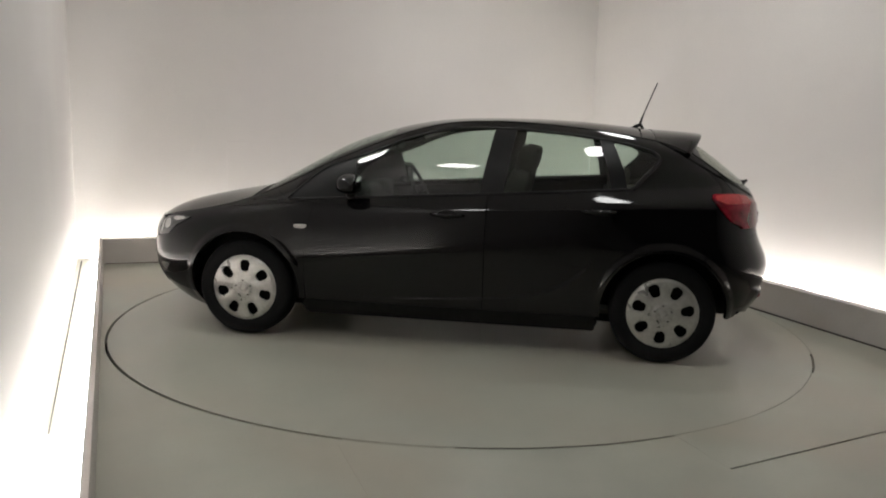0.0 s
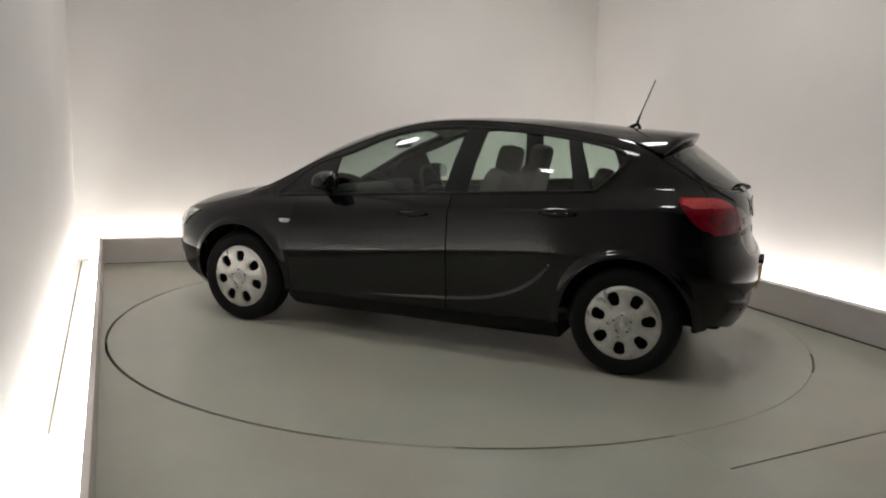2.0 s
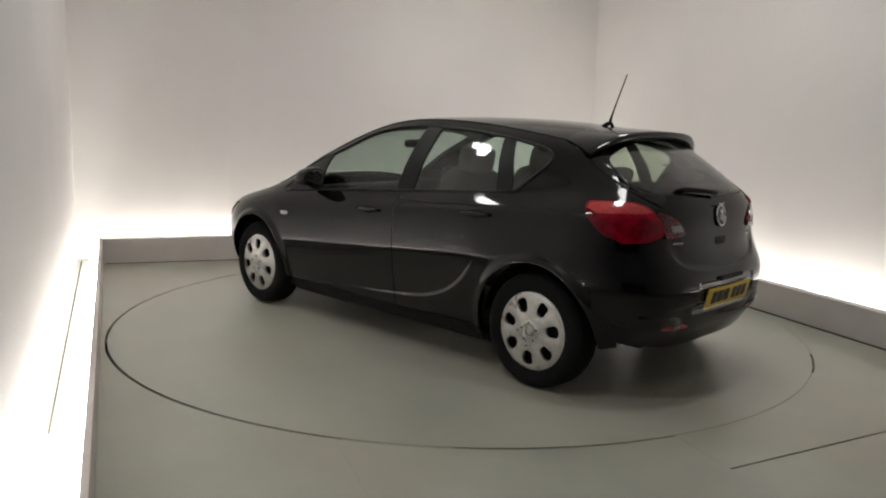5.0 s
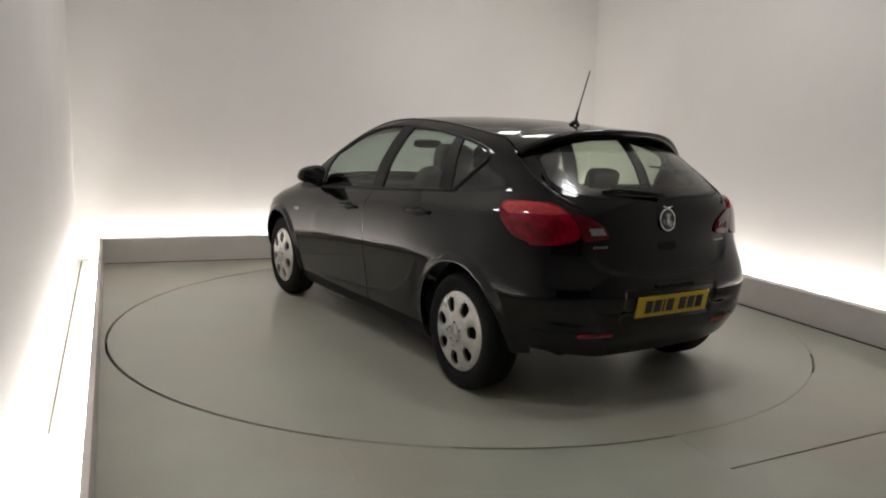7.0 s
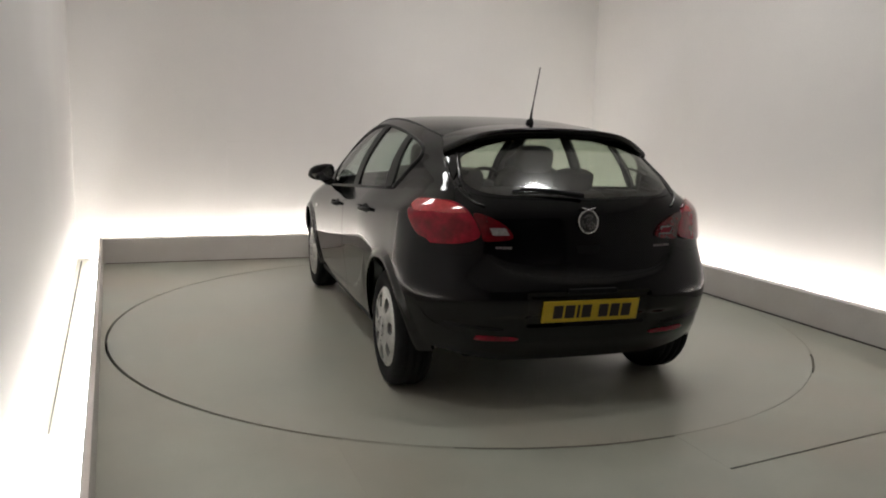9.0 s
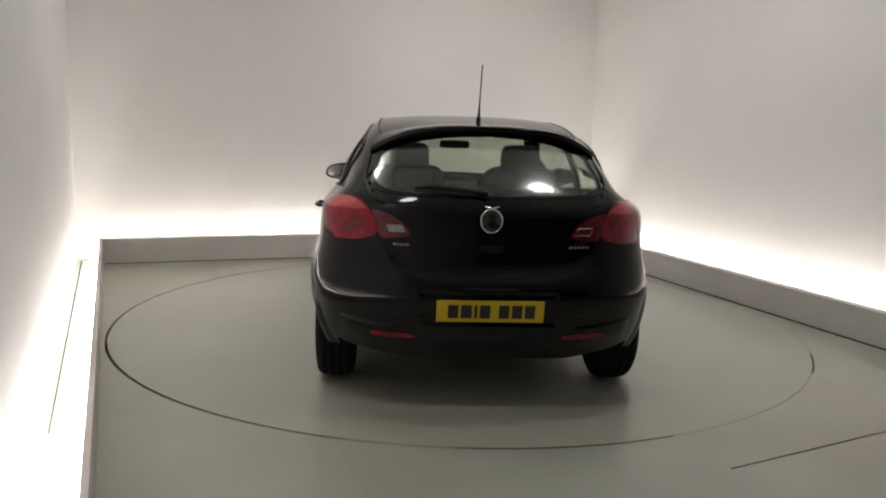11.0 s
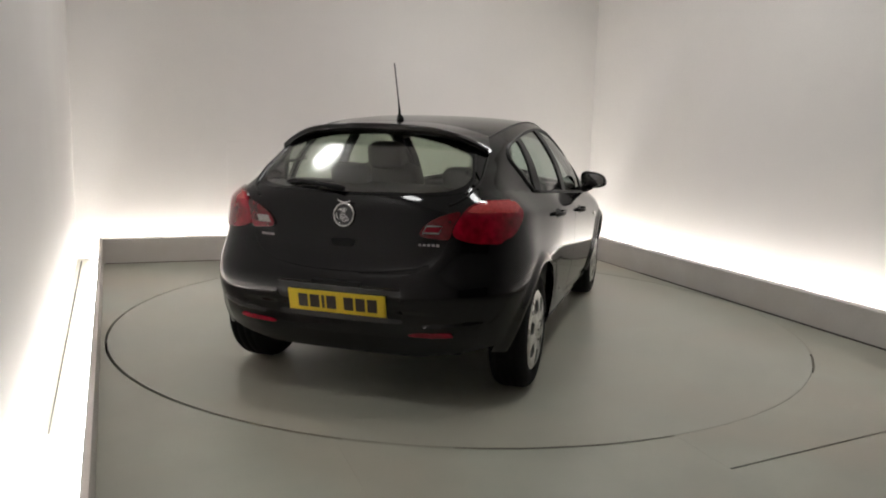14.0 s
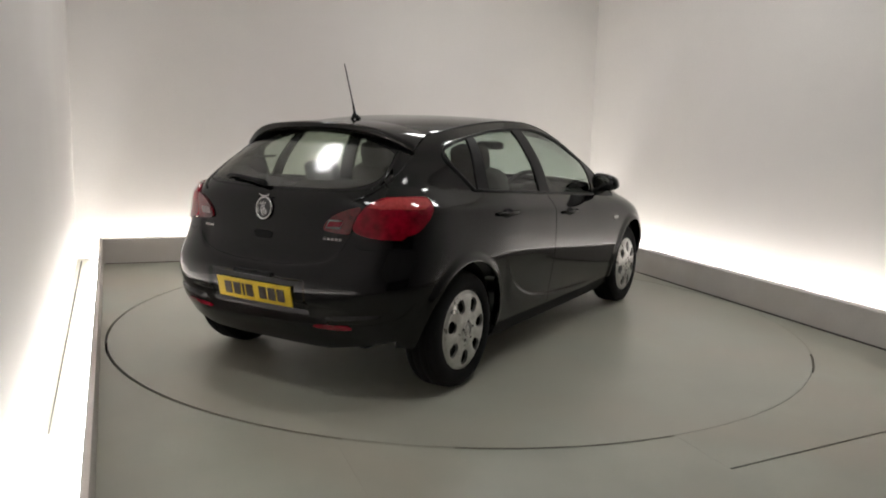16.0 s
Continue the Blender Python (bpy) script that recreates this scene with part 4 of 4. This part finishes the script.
    tube(bm, [(-1.205, 0, zb + 0.01), (-1.222, 0, zb + 0.07), (-1.236, 0, zb + 0.11), (-1.31, 0, zb + 0.31)], [0.010, 0.006, 0.004, 0.0035], 8)
    part("aerial_rod", bm, BLACK_PLASTIC, aerial, smooth=True)


def mirrors(car):
    for s in (1, -1):
        bm = bmesh.new()
        bmesh.ops.create_uvsphere(bm, u_segments=24, v_segments=16, radius=1)
        for v in bm.verts:
            x, y, z = v.co
            back = 0.62 if x < 0 else 1.0
            x, y, z = (math.copysign(abs(c) ** 0.72, c) for c in (x, y, z))
            low = 0.80 if z < 0 else 1.0
            v.co = (0.61 + x * 0.085 * back, s * (0.918 + y * s * 0.098) - s * 0.012 * z, 1.030 + z * 0.070 * low * (1 - 0.20 * y * s))
        shell = part("wing_mirror", bm, PAINT, car, "black painted wing mirror", True)
        bm = bmesh.new()
        lathe(bm, [(1.0, 0), (0.5, 0.1), (0.001, 0.12)], 24)
        for v in bm.verts:
            x, y, z = v.co
            x, z = (math.copysign(abs(c) ** 0.8, c) for c in (x, z))
            v.co = (0.560 - y * 0.03, s * (0.918 + x * 0.080), 1.034 + z * 0.050 * (1 - 0.15 * x))
        bmesh.ops.recalc_face_normals(bm, faces=bm.faces)
        part("mirror_glass", bm, MIRROR, shell, "silvered mirror glass", True)
        bm = bmesh.new()
        tube(bm, [(0.64, s * 0.81, 0.955), (0.63, s * 0.85, 0.965), (0.615, s * 0.90, 0.99)], [0.03, 0.028, 0.03], 10)
        part("mirror_arm", bm, BLACK_PLASTIC, shell, smooth=True)


def wheel(car, x, s):
    hub = new("wheel")
    hub.parent = car
    hub.matrix_local = pose(x, s * 0.775, WHEEL_Z, 0, 0, 0 if s > 0 else 180)
    R, half = 0.32, 0.1025
    bm = bmesh.new()
    prof = [(0.205, 0.075), (0.215, 0.088), (0.235, 0.098), (0.262, half), (0.288, 0.098), (0.304, 0.088), (0.314, 0.072)]
    for k, g in ((0.052, 1), (0.048, 0), (0.040, 0), (0.036, 1), (0.008, 1), (0.004, 0), (-0.004, 0), (-0.008, 1), (-0.036, 1), (-0.040, 0), (-0.048, 0), (-0.052, 1)):
        prof.append((R if g else R - 0.007, k))
    prof += [(0.314, -0.072), (0.304, -0.088), (0.288, -0.098), (0.262, -half), (0.235, -0.098), (0.215, -0.088), (0.205, -0.075)]
    lathe(bm, prof, 72)
    bmesh.ops.recalc_face_normals(bm, faces=bm.faces)
    part("tyre", bm, RUBBER, hub, "black rubber tyre", True)
    bm = bmesh.new()
    lathe(bm, [(0.207, 0.085), (0.19, 0.05), (0.18, 0.02), (0.06, 0.03), (0.001, 0.03)], 48)
    part("rim", bm, BLACK_PLASTIC, hub, "black steel rim", True)

    tilt = radians(90 + (3 if x > 0 else 29))

    def dome(u, v):
        r = np.hypot(u, v)
        y = 0.101 + 0.012 * np.cos(np.clip(r / 0.215, 0, 1) * math.pi * 0.5) - 0.012 * ease((r - 0.195) / 0.02) + 0.007 * ease((0.062 - r) / 0.012) - 0.006 * ease((0.045 - r) / 0.01)
        y = y + 0.0035 * np.cos(7 * (np.arctan2(v, u) - tilt) + math.pi) * ease((r - 0.07) / 0.04) * ease((0.2 - r) / 0.03)
        return np.stack([u, y, v], -1)

    sk = Skin()
    n = 7
    for k in range(n):
        a0, a1 = tilt + 2 * math.pi * k / n, tilt + 2 * math.pi * (k + 1) / n

        def hole(a, way):
            """Half of a rounded hole beside the line at angle a, from outside in."""
            c, sn = math.cos(a), math.sin(a)
            pts = []
            for t in np.linspace(0, math.pi, 11):
                r = 0.148 + 0.041 * math.cos(t)
                off = 0.034 * math.sin(t) ** 0.7 * (1.08 if t < 1.57 else 0.92) * way
                pts.append((r * c - off * sn, r * sn + off * c))
            return pts

        outer = [(0.217 * math.cos(a), 0.217 * math.sin(a)) for a in np.linspace(a0, a1, 12)]
        wedge = outer + hole(a1, -1) + [(0.0005 * math.cos((a0 + a1) / 2), 0.0005 * math.sin((a0 + a1) / 2))] + hole(a0, 1)[::-1]
        sk.add(wedge, dome, (0.012, 0.012), 0, 0, 0.018, -1)
    cap = sk.part("hubcap", SILVER, hub, "silver plastic hubcap with seven holes")
    bm = bmesh.new()
    tube(bm, [(0.030 * math.cos(a), 0.117, 0.030 * math.sin(a)) for a in np.linspace(0, 2 * math.pi, 25)[:-1]], 0.0035, 6, True)
    part("cap_ring", bm, SILVER, hub, smooth=True)
    for k in range(5):
        a = 2 * math.pi * k / 5 + 0.3
        bm = bmesh.new()
        lathe(bm, [(0.006, 0.0), (0.006, 0.004), (0.001, 0.005)], 8)
        bm.transform(Matrix.Translation((0.052 * math.cos(a), 0.117, 0.052 * math.sin(a))))
        part("cap_bolt", bm, STEEL, hub)
    bm = bmesh.new()
    lathe(bm, [(0.027, 0.108), (0.024, 0.1165), (0.010, 0.118), (0.001, 0.118)], 20)
    part("cap_badge", bm, SILVER, hub, "silver badge in the hubcap", True)


def underside(car):
    under = car
    bm = bmesh.new()
    box(bm, -0.95, 0.95, -0.73, 0.73, 0.142, 0.26, 0.02)
    box(bm, -1.30, -0.95, -0.58, 0.58, 0.17, 0.45, 0.03)
    box(bm, -1.86, -1.30, -0.60, 0.60, 0.275, 0.45, 0.03)
    box(bm, 0.95, 1.9, -0.58, 0.58, 0.16, 0.42, 0.03)
    part("floor_pan", bm, BLACK_PLASTIC, under)
    for x in (WHEEL_X, -WHEEL_X):
        for s in (1, -1):
            bm = bmesh.new()
            k = 28
            rings = []
            for y in (0.60, 0.82):
                rings.append([bm.verts.new((x + 0.384 * math.cos(a), s * y, WHEEL_Z + 0.384 * math.sin(a))) for a in np.linspace(radians(6), radians(174), k)])
            for i in range(k - 1):
                bm.faces.new((rings[0][i], rings[0][i + 1], rings[1][i + 1], rings[1][i]))
            bm.faces.new(rings[0])
            part("wheel_housing", bm, BLACK_PLASTIC, under, smooth=False)
    for x in (WHEEL_X, -WHEEL_X):
        bm = bmesh.new()
        tube(bm, [(x, -0.70, WHEEL_Z), (x, 0.70, WHEEL_Z)], 0.035, 10)
        part("axle", bm, STEEL, under, smooth=True)
    # inner door shells, dark behind the gaps
    sk = Skin()
    for s in (1, -1):
        f = lambda x, z, s=s: side(x, z) * np.array([1, s, 1])
        sk.add([(1.0, 0.25), (1.0, 0.90)] + belt_run(0.95, -1.0, 8, -0.01) + [(-0.95, 0.25)], f, (0.08, 0.05), -0.045, 0, 0, -s)
        sk.add([(-1.02, 0.70), (-0.98, 1.02), (-1.70, 1.06), (-1.75, 0.70)], f, (0.08, 0.05), -0.05, 0, 0, -s)
        sk.add([(1.0, 0.70), (1.0, 0.90), (1.9, 0.74), (1.9, 0.68)], f, (0.08, 0.05), -0.05, 0, 0, -s)
    sk.add([(-0.6, 0.70), (0.6, 0.70), (0.6, 1.0), (-0.6, 1.0)], rear, (0.08, 0.05), -0.07, 0, 0, -1)
    sk.part("inner_trim", BLACK_PLASTIC, under, "dark inner door and tailgate trim")
    return under


def pad(bm, cx, cy, cz, sx, sy, sz, lean=0.0, r=0.35):
    """A soft upholstered block."""
    k = bmesh.ops.create_uvsphere(bm, u_segments=20, v_segments=12, radius=1)
    rot = Matrix.Rotation(radians(lean), 4, "Y")
    for v in k["verts"]:
        c = Vector([math.copysign(abs(a) ** r, a) for a in v.co])
        v.co = Vector((cx, cy, cz)) + rot @ Vector((c.x * sx, c.y * sy, c.z * sz))


def interior(car):
    cabin = car
    for s in (1, -1):
        bm = bmesh.new()
        pad(bm, -0.02, 0.37 * s, 0.50, 0.26, 0.25, 0.09, -6)
        pad(bm, -0.34, 0.37 * s, 0.82, 0.075, 0.245, 0.34, -17)
        seat = part("front_seat", bm, CLOTH, cabin, "dark cloth front seat", True)
        bm = bmesh.new()
        pad(bm, -0.462, 0.37 * s, 1.205, 0.066, 0.130, 0.092, -12, 0.5)
        part("headrest", bm, CLOTH, seat, smooth=True)
        for d in (-0.06, 0.06):
            bm = bmesh.new()
            tube(bm, [(-0.44, 0.37 * s + d, 1.08), (-0.47, 0.37 * s + d, 1.18)], 0.007, 6)
            part("headrest_post", bm, STEEL, seat, smooth=True)
        bm = bmesh.new()
        pad(bm, -1.08, 0.36 * s, 1.105, 0.045, 0.125, 0.07, -14, 0.5)
        part("rear_headrest", bm, CLOTH, cabin, "dark cloth headrest", True)
    bm = bmesh.new()
    pad(bm, -0.72, 0, 0.52, 0.25, 0.62, 0.09, -6)
    pad(bm, -1.02, 0, 0.80, 0.08, 0.62, 0.27, -22)
    part("rear_seat", bm, CLOTH, cabin, "dark cloth rear bench", True)
    bm = bmesh.new()
    box(bm, -1.78, -1.16, -0.56, 0.56, 0.985, 1.005, 0.006)
    part("parcel_shelf", bm, CLOTH, cabin, "dark parcel shelf")
    bm = bmesh.new()
    pad(bm, 0.95, 0, 0.84, 0.30, 0.70, 0.11, 6, 0.4)
    pad(bm, 0.74, -0.37, 0.93, 0.10, 0.17, 0.055, 10, 0.5)
    part("dashboard", bm, BLACK_PLASTIC, cabin, "black dashboard", True)
    turn = Matrix.Translation((0.41, -0.37, 0.92)) @ Matrix.Rotation(radians(-66), 4, "Y")
    bm = bmesh.new()
    tube(bm, [turn @ Vector((0.185 * math.cos(a), 0.185 * math.sin(a), 0)) for a in np.linspace(0, 2 * math.pi, 33)[:-1]], 0.016, 8, True)
    rim = part("steering_wheel", bm, BLACK_PLASTIC, cabin, "black steering wheel", True)
    bm = bmesh.new()
    for a in (0, 180, 270):
        tube(bm, [turn @ Vector((0, 0, -0.01)), turn @ Vector((0.18 * math.sin(radians(a)), 0.18 * math.cos(radians(a)), 0))], 0.022, 8)
    pad(bm, *(turn @ Vector((0, 0, -0.01))), 0.03, 0.07, 0.06, -66, 0.6)
    part("wheel_spokes", bm, BLACK_PLASTIC, rim, smooth=True)
    bm = bmesh.new()
    pad(bm, 0.50, 0, 1.275, 0.018, 0.12, 0.032, 0, 0.5)
    part("cabin_mirror", bm, BLACK_PLASTIC, cabin, "black cabin mirror", True)
    bm = bmesh.new()
    box(bm, -1.1, 1.1, -0.72, 0.72, 0.262, 0.29)
    part("cabin_floor", bm, CLOTH, cabin, "dark floor mat")


def build_car():
    car = tagged(new("car"), "glossy black five-door hatchback car on a turntable", "car")
    body = body_panels(car)
    ends(car, body)
    upper(car, body)
    mirrors(car)
    for x in (WHEEL_X, -WHEEL_X):
        for s in (1, -1):
            wheel(car, x, s)
    underside(car)
    interior(car)
    return car


car = build_car()


# ---- the turntable carries the car round at an even pace ----
OX, OY = -0.034, 0.0265


def motions():
    rows_car, rows_disc = [], []
    for i in range(65):
        t = i * 0.25
        a = 172.45 - 7.034 * t
        c, s = math.cos(radians(a)), math.sin(radians(a))
        rows_car.append((t, pose(OX * c - OY * s, OX * s + OY * c, 0, 0, 0, a)))
        rows_disc.append((t, pose(0, 0, 0, 0, 0, a)))
    walk(car, rows_car)
    walk(turntable, rows_disc)


motions()
